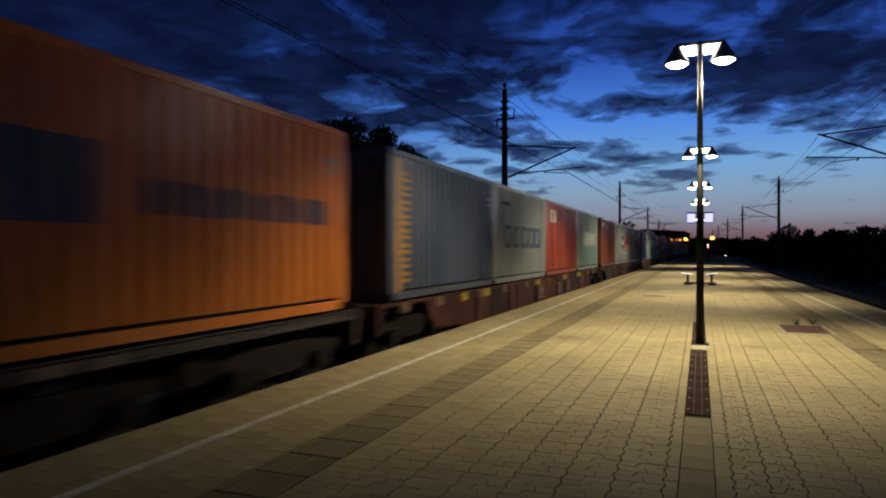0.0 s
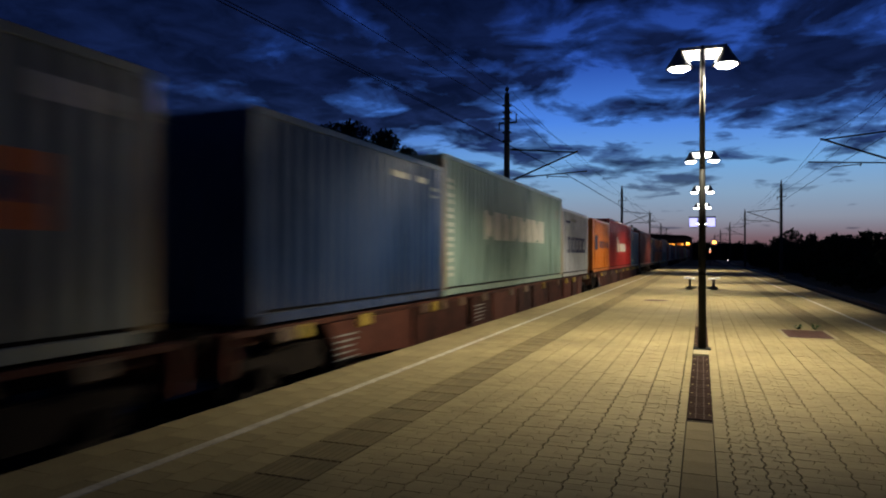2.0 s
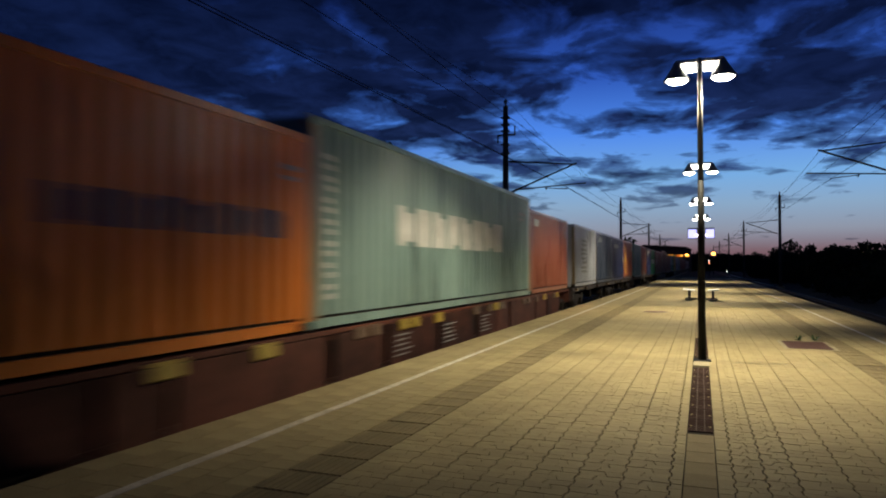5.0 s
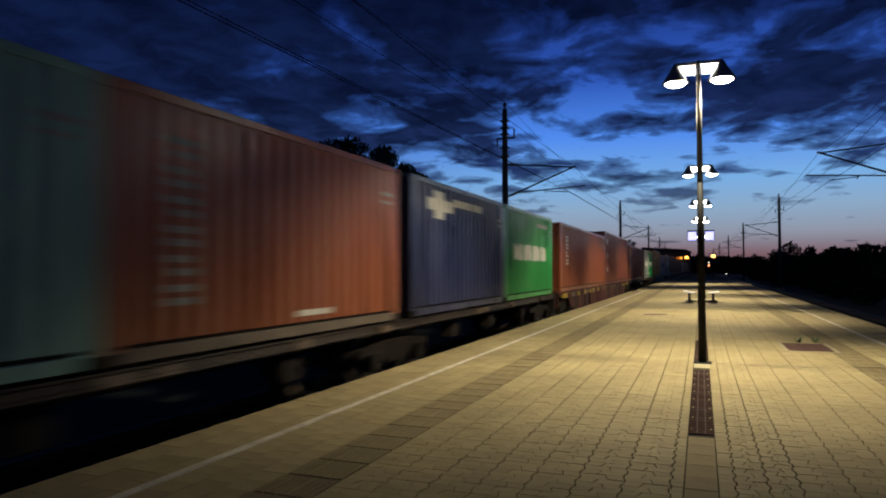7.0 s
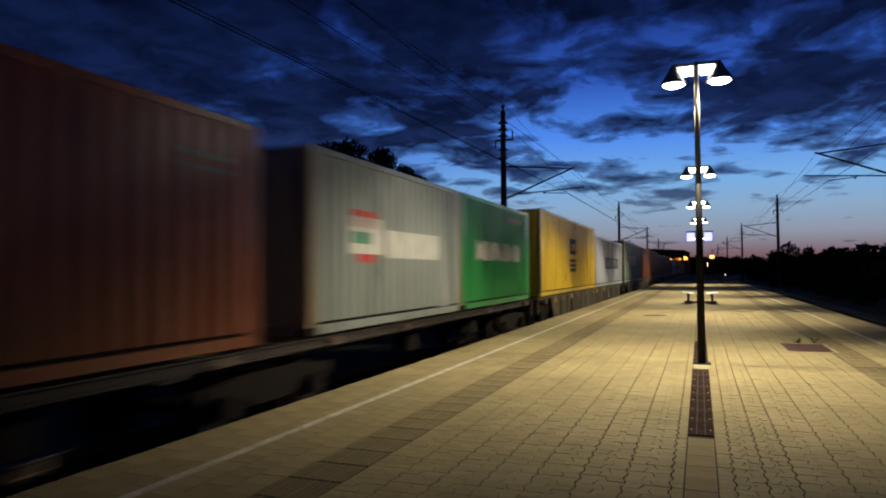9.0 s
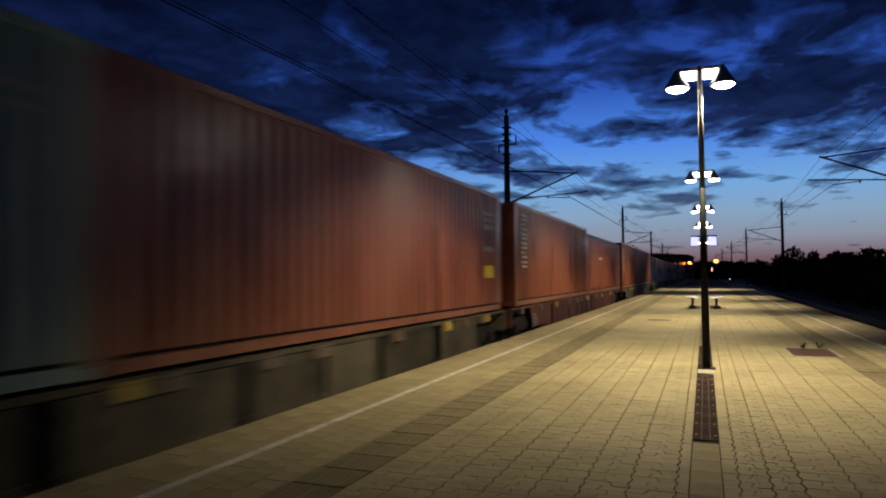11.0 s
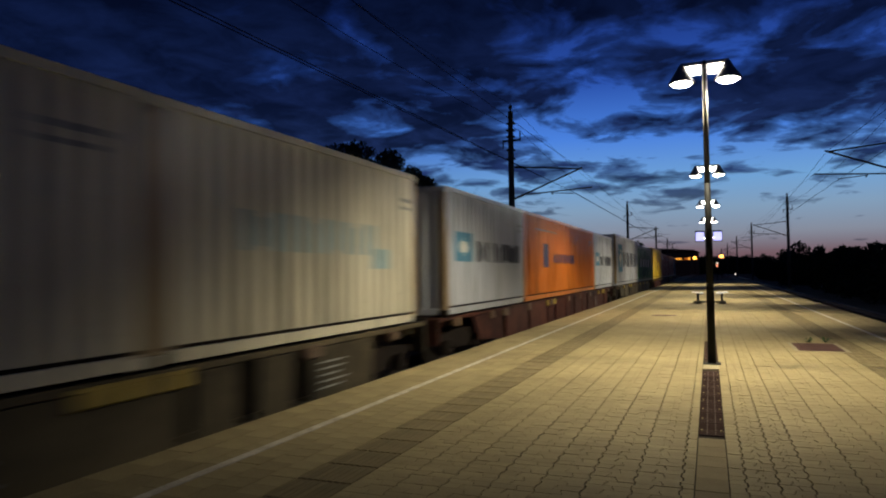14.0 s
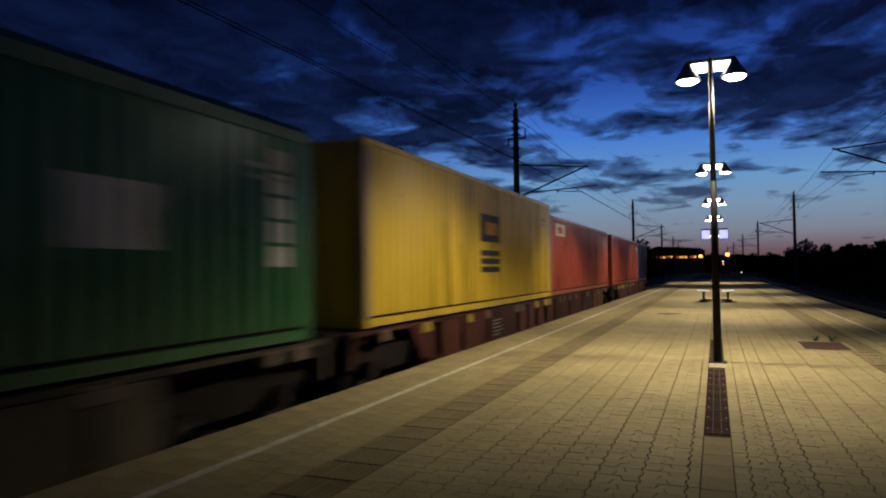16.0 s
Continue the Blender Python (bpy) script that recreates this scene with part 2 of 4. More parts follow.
def part(name, bm, mat, parent=None, label="", smooth=False):
    me = bpy.data.meshes.new(name)
    bmesh.ops.recalc_face_normals(bm, faces=bm.faces)
    bm.to_mesh(me)
    bm.free()
    me.materials.append(MATS[mat])
    if smooth:
        me.polygons.foreach_set("use_smooth", [True] * len(me.polygons))
    ob = new(name, me)
    ob.parent = parent
    if label:
        ob["label"] = label
    return ob


def again(ob, loc=(0, 0, 0), parent=None, turn=0.0):
    """The same piece once more, on the same mesh."""
    o = new(ob.name.split(".")[0], ob.data)
    o.parent = parent or ob.parent
    o.location = loc
    o.rotation_euler = (0, 0, turn)
    return o


def box(bm, lo, hi, bevel=0.0):
    vs = [bm.verts.new((x, y, z)) for x in (lo[0], hi[0]) for y in (lo[1], hi[1]) for z in (lo[2], hi[2])]
    fs = [bm.faces.new([vs[i] for i in q]) for q in ((0, 1, 3, 2), (4, 6, 7, 5), (0, 4, 5, 1), (2, 3, 7, 6), (0, 2, 6, 4), (1, 5, 7, 3))]
    if bevel:
        es = list({e for f in fs for e in f.edges})
        bmesh.ops.bevel(bm, geom=es, offset=bevel, segments=1, affect="EDGES")
    return bm


def prism(bm, outline, axis, lo, hi):
    """An outline of (a, b) pairs drawn out along x, y or z."""
    def at(a, b, c):
        return {"x": (c, a, b), "y": (a, c, b), "z": (a, b, c)}[axis]
    n = len(outline)
    v0 = [bm.verts.new(at(a, b, lo)) for a, b in outline]
    v1 = [bm.verts.new(at(a, b, hi)) for a, b in outline]
    bm.faces.new(v0)
    bm.faces.new(v1[::-1])
    for i in range(n):
        bm.faces.new((v0[i], v0[(i + 1) % n], v1[(i + 1) % n], v1[i]))
    return bm


def rod(bm, a, b, r0, r1=None, sides=8):
    a, b = Vector(a), Vector(b)
    r1 = r0 if r1 is None else r1
    q = (b - a).to_track_quat("Z", "Y")
    rings = []
    for p, r in ((a, r0), (b, r1)):
        rings.append([bm.verts.new(p + q @ Vector((r * math.cos(k * math.tau / sides), r * math.sin(k * math.tau / sides), 0))) for k in range(sides)])
    bm.faces.new(rings[0][::-1])
    bm.faces.new(rings[1])
    for k in range(sides):
        bm.faces.new((rings[0][k], rings[0][(k + 1) % sides], rings[1][(k + 1) % sides], rings[1][k]))
    return bm


def lathe(bm, rings, sides=16, centre=(0, 0, 0), axis="z"):
    """Rings of (radius, height) round an upright (or x) axis."""
    cx, cy, cz = centre
    all_r = []
    for r, h in rings:
        ring = []
        for k in range(sides):
            c, s = r * math.cos(k * math.tau / sides), r * math.sin(k * math.tau / sides)
            ring.append(bm.verts.new((cx + c, cy + s, cz + h) if axis == "z" else (cx + h, cy + c, cz + s)))
        all_r.append(ring)
    for a, b in zip(all_r, all_r[1:]):
        for k in range(sides):
            bm.faces.new((a[k], a[(k + 1) % sides], b[(k + 1) % sides], b[k]))
    bm.faces.new(all_r[0][::-1])
    bm.faces.new(all_r[-1])
    return bm


def empty(name, loc=(0, 0, 0), label="", category="", group="", kind=""):
    ob = new(name)
    ob.location = loc
    return tagged(ob, label, category, group, kind)


def wire(name, pts, r, label, mat="wire_copper", sag=0.0):
    """A hanging wire through the points, each span sagging a little."""
    path = []
    for a, b in zip(pts, pts[1:]):
        a, b = Vector(a), Vector(b)
        for k in range(12):
            f = k / 12
            path.append(a.lerp(b, f) - Vector((0, 0, sag * 4 * f * (1 - f))))
    path.append(Vector(pts[-1]))
    bm = bmesh.new()
    prev = None
    for p in path:
        ring = [bm.verts.new(p + Vector((r * math.cos(k * math.tau / 5), 0, r * math.sin(k * math.tau / 5)))) for k in range(5)]
        if prev:
            for k in range(5):
                bm.faces.new((prev[k], prev[(k + 1) % 5], ring[(k + 1) % 5], ring[k]))
        prev = ring
    return tagged(part(name, bm, mat), label, "wire", "overhead wires")


# ---- ground and tracks ----
RAIL_Z = -0.55
EDGE_L, EDGE_R = -4.30, 4.22
TRACK_L, TRACK_R = -6.05, 5.97
NEAR, FAR = -14.0, 92.0


def ground():
    bm = bmesh.new()
    g = 3000
    vs = [bm.verts.new(p) for p in ((-g, -g, -1.0), (g, -g, -1.0), (g, g, -1.0), (-g, g, -1.0))]
    bm.faces.new(vs)
    tagged(part("ground", bm, "grass_ground"), "dark grassy ground beside the railway", "ground", kind="structure")


def track(x0, name):
    bm = bmesh.new()
    prism(bm, [(x0 - 2.3, -1.02), (x0 + 1.62, -1.02), (x0 + 1.62, -0.80), (x0 + 1.3, -0.74), (x0 - 1.3, -0.74), (x0 - 1.6, -0.76)] if x0 < 0 else
          [(x0 - 1.62, -1.02), (x0 + 2.3, -1.02), (x0 + 1.6, -0.76), (x0 + 1.3, -0.74), (x0 - 1.3, -0.74), (x0 - 1.62, -0.80)], "y", -60, 400)
    tagged(part("ballast_bed", bm, "ballast"), "dark crushed stone track bed", "ballast", kind="structure")
    rail = [(-0.062, 0.0), (0.062, 0.0), (0.062, 0.014), (0.010, 0.03), (0.010, 0.125), (-0.010, 0.125), (-0.010, 0.03), (-0.062, 0.014)]
    head = [(-0.034, 0.125), (0.034, 0.125), (0.036, 0.160), (0.026, 0.172), (-0.026, 0.172), (-0.036, 0.160)]
    for sx in (-0.7535, 0.7535):
        th = empty("rail", (x0 + sx, 0, RAIL_Z - 0.172), "steel running rail with a polished head", "rail", "rails", "structure")
        part("rail_web", prism(bmesh.new(), rail, "y", -60, 400), "rail_steel", th)
        part("rail_head", prism(bmesh.new(), head, "y", -60, 400), "rail_head", th)
    sleeper = None
    for k in range(120):
        y = -3.0 + k * 0.6
        if sleeper is None:
            bm = box(bmesh.new(), (-1.3, -0.13, -0.17), (1.3, 0.13, 0.0), 0.02)
            sleeper = part("sleeper", bm, "sleeper_grime")
            sleeper.location = (x0, y, RAIL_Z - 0.174)
            tagged(sleeper, "grimy dark concrete sleeper in the track bed", "sleeper", "sleepers")
        else:
            tagged(again(sleeper, (x0, y, RAIL_Z - 0.174)), "grimy dark concrete sleeper in the track bed", "sleeper", "sleepers")


# ---- platform ----
PAVED = (2.4, 26.0)          # stretch in which each stone is built
TACT_L = (-2.80, -2.36)
TACT_R = (2.10, 2.54)
STRIP = (-0.125, 0.085)


def platform():
    root = empty("platform", (0, 0, 0), "island station platform of yellowish concrete paving", "platform", kind="structure")
    part("platform_wall", prism(bmesh.new(), [(EDGE_L + 0.02, -1.02), (EDGE_R - 0.02, -1.02), (EDGE_R - 0.02, -0.10), (EDGE_L + 0.02, -0.10)], "y", NEAR, FAR), "concrete", root)
    part("bedding", box(bmesh.new(), (EDGE_L + 0.03, NEAR, -0.10), (EDGE_R - 0.03, FAR, -0.014)), "joint", root, "dark joint sand between the paving stones")
    return root


def stone_mesh(outline, top=0.0, depth=0.05, inset=0.006):
    """One paving stone: a chamfered top over straight sides."""
    n = len(outline)
    cx, cy = sum(p[0] for p in outline) / n, sum(p[1] for p in outline) / n
    def pulled(p, d):
        dx, dy = p[0] - cx, p[1] - cy
        return (p[0] - math.copysign(d, dx), p[1] - math.copysign(d, dy))
    vs = [(*pulled(p, inset), top) for p in outline] + [(*p, top - inset * 0.8) for p in outline] + [(*p, top - depth) for p in outline]
    fs = [tuple(range(n))]
    for k in range(2):
        for i in range(n):
            j = (i + 1) % n
            fs.append((k * n + i, (k + 1) * n + i, (k + 1) * n + j, k * n + j))
    return vs, fs


def rest(name, pieces, mat, parent, label=""):
    """All the pieces beyond those picked singly, joined."""
    vs, fs = [], []
    for (pv, pf), (x, y, z) in pieces:
        o = len(vs)
        vs += [(a + x, b + y, c + z) for a, b, c in pv]
        fs += [tuple(i + o for i in f) for f in pf]
    ob = mesh_ob(name, vs, fs, mat, parent, label)
    ob["kind"] = "stuff"
    return ob


def lay(name, kinds, spots, mat, parent, limit=300, order=None):
    """Stones on shared meshes where the path passes nearest, the rest joined. spots: (kind, x, y, z)."""
    spots = sorted(spots, key=order or (lambda s: s[2] ** 2 + s[1] ** 2))
    first, meshes = spots[:limit], {}
    for k, x, y, z in first:
        if k not in meshes:
            meshes[k] = mesh_ob(name, *kinds[k], mat, parent)
            meshes[k].location = (x, y, z)
        else:
            again(meshes[k], (x, y, z), parent)
    if spots[limit:]:
        rest(name + "_field", [(kinds[k], (x, y, z)) for k, x, y, z in spots[limit:]], mat, parent)


def paving(root):
    rnd = random.Random(5)
    row, d, gap = 0.1005, 0.0075, 0.0038
    # interlocking stones: both ends stepped in the middle of the row
    def paver(w, flat_l, flat_r, side):
        h, a = row / 2 - 0.0006, w / 2 - gap / 2
        sl, sr = (0.0 if flat_l else d * side), (0.0 if flat_r else d * side)
        return [(-a - sl, -h), (a - sr, -h), (a - sr, -0.012), (a + sr, 0.012), (a + sr, h), (-a + sl, h), (-a + sl, 0.012), (-a - sl, -0.012)]
    kinds, spots = {}, []
    def fields(left, widths):
        for s, w in enumerate(widths):
            short, long = round(w * 0.40, 4), round(w * 0.60, 4)
            wide = rnd.choice((0.004, 0.005, 0.0065))
            for r in range(int((PAVED[1] - PAVED[0]) / row)):
                y = PAVED[0] + (r + 0.5) * row
                cut = left + (short if r % 2 else long)
                lo, hi = left + wide / 2, left + w - wide / 2
                for a, b in ((lo, hi),) if w < 0.15 else ((lo, cut), (cut, hi)):
                    key = (round(b - a, 4), s == 0 and a == lo, s == len(widths) - 1 and b == hi, 1 if r % 2 else -1)
                    if key not in kinds:
                        kinds[key] = stone_mesh(paver(*key), inset=0.0022)
                    spots.append((key, (a + b) / 2 + rnd.uniform(-0.0012, 0.0012), y, rnd.uniform(-0.0025, 0.0015)))
            left += w
    fields(TACT_L[1] + 0.004, (0.306, 0.306, 0.306, 0.306, 0.306, 0.306, 0.305, 0.087))
    fields(STRIP[1] + 0.003, (0.110, 0.206, 0.202, 0.322, 0.320, 0.320, 0.316, 0.212))
    lay("paving_stone", kinds, spots, "paver", root)
    # slabs of the two edges
    kinds, spots = {}, []
    def slabs(x0, x1, cols, rowl, tag, ends=PAVED, bond=0.5):
        w = (x1 - x0) / cols
        key = (tag,)
        kinds[key] = stone_mesh([(-w / 2 + 0.004, -rowl / 2 + 0.0015), (w / 2 - 0.004, -rowl / 2 + 0.0015), (w / 2 - 0.004, rowl / 2 - 0.0015), (-w / 2 + 0.004, rowl / 2 - 0.0015)], inset=0.0025)
        for c in range(cols):
            for r in range(int((ends[1] - ends[0]) / rowl)):
                spots.append((key, x0 + (c + 0.5) * w, ends[0] + (r + 0.5 + bond * (c % 2)) * rowl, rnd.uniform(-0.002, 0.001)))
    slabs(EDGE_L, -3.72, 2, 0.41, "coping")
    slabs(-3.72, TACT_L[0], 4, 0.205, "left")
    slabs(TACT_R[1], 3.65, 5, 0.205, "right")
    slabs(3.65, EDGE_R, 2, 0.41, "coping_right")
    lay("edge_slab", kinds, spots, "edge_slab", root)
    # ribbed guide slabs
    def ribbed(w, l):
        vs, fs, n = [], [], 8
        xs = [-w / 2 + 0.004 + i * (w - 0.008) / (2 * n) for i in range(2 * n + 1)]
        for i in range(2 * n):
            a, b, z = xs[i], xs[i + 1], (0.0 if i % 2 else -0.0035)
            o = len(vs)
            vs += [(a, -l / 2 + 0.014, z), (b, -l / 2 + 0.014, z), (b, l / 2 - 0.014, z), (a, l / 2 - 0.014, z), (a, -l / 2 + 0.014, -0.05), (b, -l / 2 + 0.014, -0.05), (b, l / 2 - 0.014, -0.05), (a, l / 2 - 0.014, -0.05)]
            fs += [(o, o + 1, o + 2, o + 3), (o, o + 4, o + 5, o + 1), (o + 2, o + 6, o + 7, o + 3), (o + 1, o + 5, o + 6, o + 2), (o, o + 3, o + 7, o + 4)]
        return vs, fs
    kinds = {"t": ribbed(TACT_L[1] - TACT_L[0], 0.41)}
    spots = [("t", sum(t) / 2, 2.52 + (r + 0.5) * 0.41, rnd.uniform(-0.002, 0.001)) for t in (TACT_L, TACT_R) for r in range(57)]
    lay("guide_slab", kinds, spots, "tactile", root)
    # narrow middle row
    wm = STRIP[1] - STRIP[0]
    kinds = {"m": stone_mesh([(-wm / 2, -0.1488), (wm / 2, -0.1488), (wm / 2, 0.1488), (-wm / 2, 0.1488)], inset=0.003)}
    spots = [("m", sum(STRIP) / 2, PAVED[0] + (r + 0.5) * 0.30, rnd.uniform(-0.002, 0.001)) for r in range(13)]
    spots += [("m", sum(STRIP) / 2, 14.75 + (r + 0.5) * 0.30, 0.0) for r in range(37)]
    lay("middle_slab", kinds, spots, "middle_slab", root)
    # drain channel: dark slotted covers with two pale ridges and pairs of pale lifting eyes
    runs = [6.42 + (r + 0.5) * 0.5 for r in range(8)] + [11.75 + (r + 0.5) * 0.5 for r in range(6)]
    mid = sum(STRIP) / 2
    kinds = {"c": stone_mesh([(-wm / 2, -0.246), (wm / 2, -0.246), (wm / 2, 0.246), (-wm / 2, 0.246)], -0.004, 0.05, 0.003)}
    lay("channel_slab", kinds, [("c", mid, y, 0.0) for y in runs], "channel_slab", root)
    def slim(w, l):
        return stone_mesh([(-w / 2, -l / 2), (w / 2, -l / 2), (w / 2, l / 2), (-w / 2, l / 2)], 0.0, 0.006, 0.0015)
    lay("channel_ridge", {"r": slim(0.009, 0.48)}, [("r", mid + sx, y, 0.0) for y in runs for sx in (-0.036, 0.036)], "channel_ridge", root)
    lay("channel_rib", {"r": slim(wm - 0.02, 0.010)}, [("r", mid, y + sy, -0.001) for y in runs for sy in (-0.238, -0.08)], "channel_ridge", root)
    lay("lifting_slot", {"s": slim(0.015, 0.028)}, [("s", mid + sx, y + sy, 0.001) for y in runs for sx in (-0.082, 0.082) for sy in (-0.05,)], "edge_slab", root)
    # farther on, and behind, the paving is one sheet for each band
    bands = ((EDGE_L, TACT_L[0], "edge_slab"), (TACT_L[0], TACT_L[1], "tactile"), (TACT_L[1], TACT_R[0], "paver"), (TACT_R[0], TACT_R[1], "tactile"), (TACT_R[1], EDGE_R, "edge_slab"))
    for a, b, mat in bands:
        for y0, y1 in ((NEAR, PAVED[0] + 0.1), (PAVED[1] - 0.3, FAR)):
            part("paving_sheet", box(bmesh.new(), (a + 0.002, y0, -0.06), (b - 0.002, y1, -0.007)), mat, root)
    for a in (-3.575, 3.195):
        part("safety_line", box(bmesh.new(), (a, NEAR, -0.02), (a + 0.085, FAR, 0.0035)), "white_line", root, "worn white painted safety line")


# ---- platform things ----
LAMP_Y = (11.24, 22.6, 33.9, 45.2, 67.8)


def platform_lamp(y):
    th = empty("platform_lamp", (0, y, 0), "tall dark steel platform lamp with two conical lit heads", "street lamp", "platform lamps")
    part("base_plate", box(bmesh.new(), (-0.13, -0.13, -0.012), (0.13, 0.13, 0.012), 0.006), "post_steel", th)
    part("lower_pole", lathe(bmesh.new(), ((0.060, 0.0), (0.052, 2.0), (0.0445, 2.80)), 18), "post_steel", th, smooth=True)
    # the upper pole's lamplight is put into its paler colour
    part("upper_pole", lathe(bmesh.new(), ((0.044, 2.79), (0.037, 4.70), (0.026, 4.735)), 18), "post_zinc", th, "slim upper pole, coloured paler for the lamplight on it", smooth=True)
    part("collar_slab", box(bmesh.new(), (-0.125, -0.62, -0.02), (0.10, -0.14, 0.002), 0.003), "concrete", th, "pale concrete slab at its foot")
    part("crossbar", box(bmesh.new(), (-0.36, -0.028, 4.66), (0.36, 0.028, 4.72), 0.006), "bracket_white", th, "white crossbar between the two heads")
    for sx in (-0.34, 0.34):
        bm = lathe(bmesh.new(), ((0.205, 4.40), (0.200, 4.42), (0.085, 4.60), (0.045, 4.68), (0.025, 4.70), (0.020, 4.68), (0.078, 4.59), (0.190, 4.415)), 20, (sx, 0, 0))
        head = part("lamp_shade", bm, "shade_steel", th, "conical metal shade, lit from within", smooth=True)
        part("lamp_bulb", lathe(bmesh.new(), ((0.05, 4.60), (0.10, 4.54), (0.155, 4.45), (0.165, 4.40), (0.12, 4.365), (0.05, 4.35)), 16, (sx, 0, 0)), "lamp_glow", head, "glowing white glass bowl", smooth=True)
        a, b = sorted((sx * 0.16, sx * 0.80))
        # bracket panel lit by the lamps, made to glow by itself
        part("glass_body", prism(bmesh.new(), [(a, 4.655), (b, 4.655), (b - 0.05 if sx > 0 else b, 4.52), (a if sx > 0 else a + 0.05, 4.52)], "y", -0.022, 0.022), "glass_glow", th, "white bracket panel given a glow for the lamplight on it")
    for sx in (-0.34, 0.34):
        # the bowls shine down and a little to the train side; the outward spots are added fill
        for kind, power, half, blend, tip, x, z in (("bowl", LAMP_POWER, 66.5, 0.48, -13, sx, 4.30), ("panel", SIDE_FILL_POWER[-1 if sx < 0 else 1], 52, 1.0, 72, sx * 1.75, 4.52)):
            li = bpy.data.lights.new("lamp_light", "SPOT")
            li.energy, li.color, li.shadow_soft_size = power, LAMP_COLOUR, 0.08
            li.spot_size, li.spot_blend = radians(2 * half), blend
            lo = new("lamp_light", li)
            lo.location = (x, y, z)
            lo.rotation_euler = (0, math.copysign(radians(tip), -sx) if tip > 0 else radians(-tip), 0)
    return th


def drain_cover():
    th = empty("drain_cover", (1.80, 14.05, 0), "rust-brown rectangular metal cover with a pale concrete rim in the paving", "cover")
    part("plate", box(bmesh.new(), (-0.36, -0.66, -0.01), (0.36, 0.66, 0.006), 0.003), "cover_rust", th)
    for x in range(9):
        part("rib", box(bmesh.new(), (-0.33 + x * 0.0775, -0.62, 0.006), (-0.30 + x * 0.0775, 0.62, 0.010)), "cover_rust", th)
    for a, b in (((-0.43, -0.73, -0.01), (-0.362, 0.73, 0.004)), ((0.362, -0.73, -0.01), (0.43, 0.73, 0.004)), ((-0.362, 0.662, -0.01), (0.362, 0.73, 0.004)), ((-0.362, -0.73, -0.01), (0.362, -0.662, 0.004))):
        part("rim", box(bmesh.new(), a, b), "concrete", th, "pale concrete rim")


def weed(x, y, s, seed):
    rnd = random.Random(seed)
    th = empty("weed", (x, y, 0), "small green weed growing beside the metal cover", "plant", "weeds")
    for k in range(26):
        a, l = rnd.uniform(0, math.tau), rnd.uniform(0.5, 1.0) * s
        up = rnd.uniform(0.25, 0.8)
        dx, dy = math.cos(a), math.sin(a)
        w = 0.014
        p = [(0, 0, 0), (dx * l * 0.5 - dy * w, dy * l * 0.5 + dx * w, l * up), (dx * l, dy * l, l * up * 0.8), (dx * l * 0.5 + dy * w, dy * l * 0.5 - dx * w, l * up * 1.05)]
        mesh_ob("leaf", p, [(0, 1, 2, 3)], "weed_leaf", th)


def manhole():
    th = empty("manhole_cover", (-1.38, 22.5, 0), "round dark metal manhole cover in the paving", "cover")
    part("ring", lathe(bmesh.new(), ((0.43, -0.01), (0.43, 0.004), (0.39, 0.006), (0.39, -0.01)), 28), "concrete", th)
    part("lid", lathe(bmesh.new(), ((0.385, -0.01), (0.385, 0.007), (0.34, 0.009)), 28), "cover_rust", th)


def bench(y):
    th = empty("bench", (-0.02, y, 0), "pale metal back-to-back platform bench on dark legs", "bench")
    for s in (-1, 1):
        bm = prism(bmesh.new(), [(s * 0.26, 0.41), (s * 0.72, 0.46), (s * 0.725, 0.488), (s * 0.26, 0.438)], "y", -0.9, 0.9)
        part("seat", bm, "bench_metal", th)
        for yy in (-0.65, 0.65):
            bm = box(bmesh.new(), (s * 0.48 - 0.04, yy - 0.04, 0.0), (s * 0.48 + 0.04, yy + 0.04, 0.435))
            box(bm, (s * 0.48 - 0.13, yy - 0.06, 0.0), (s * 0.48 + 0.13, yy + 0.06, 0.025))
            part("leg", bm, "bench_leg", th)
    for yy in (-0.65, 0.65):
        part("foot_bar", box(bmesh.new(), (-0.65, yy - 0.03, 0.03), (0.65, yy + 0.03, 0.07)), "bench_leg", th)


def sign_post(y):
    th = empty("platform_sign", (0, y, 0), "lit blue-white double platform sign on a dark post", "sign")
    part("pole", lathe(bmesh.new(), ((0.06, 0.0), (0.055, 4.45), (0.03, 4.5)), 12), "post_steel", th, smooth=True)
    part("crossbar", box(bmesh.new(), (-0.98, -0.04, 4.36), (0.98, 0.04, 4.44)), "post_steel", th)
    for s in (-1, 1):
        part("sign_case", box(bmesh.new(), (s * 0.64 - 0.33, -0.09, 3.62), (s * 0.64 + 0.33, 0.09, 4.36), 0.02), "post_steel", th)
        part("lit_panel", box(bmesh.new(), (s * 0.64 - 0.29, -0.102, 3.66), (s * 0.64 + 0.29, -0.094, 4.32)), "sign_glow", th, "glowing blue-white panel")


# ---- overhead line ----


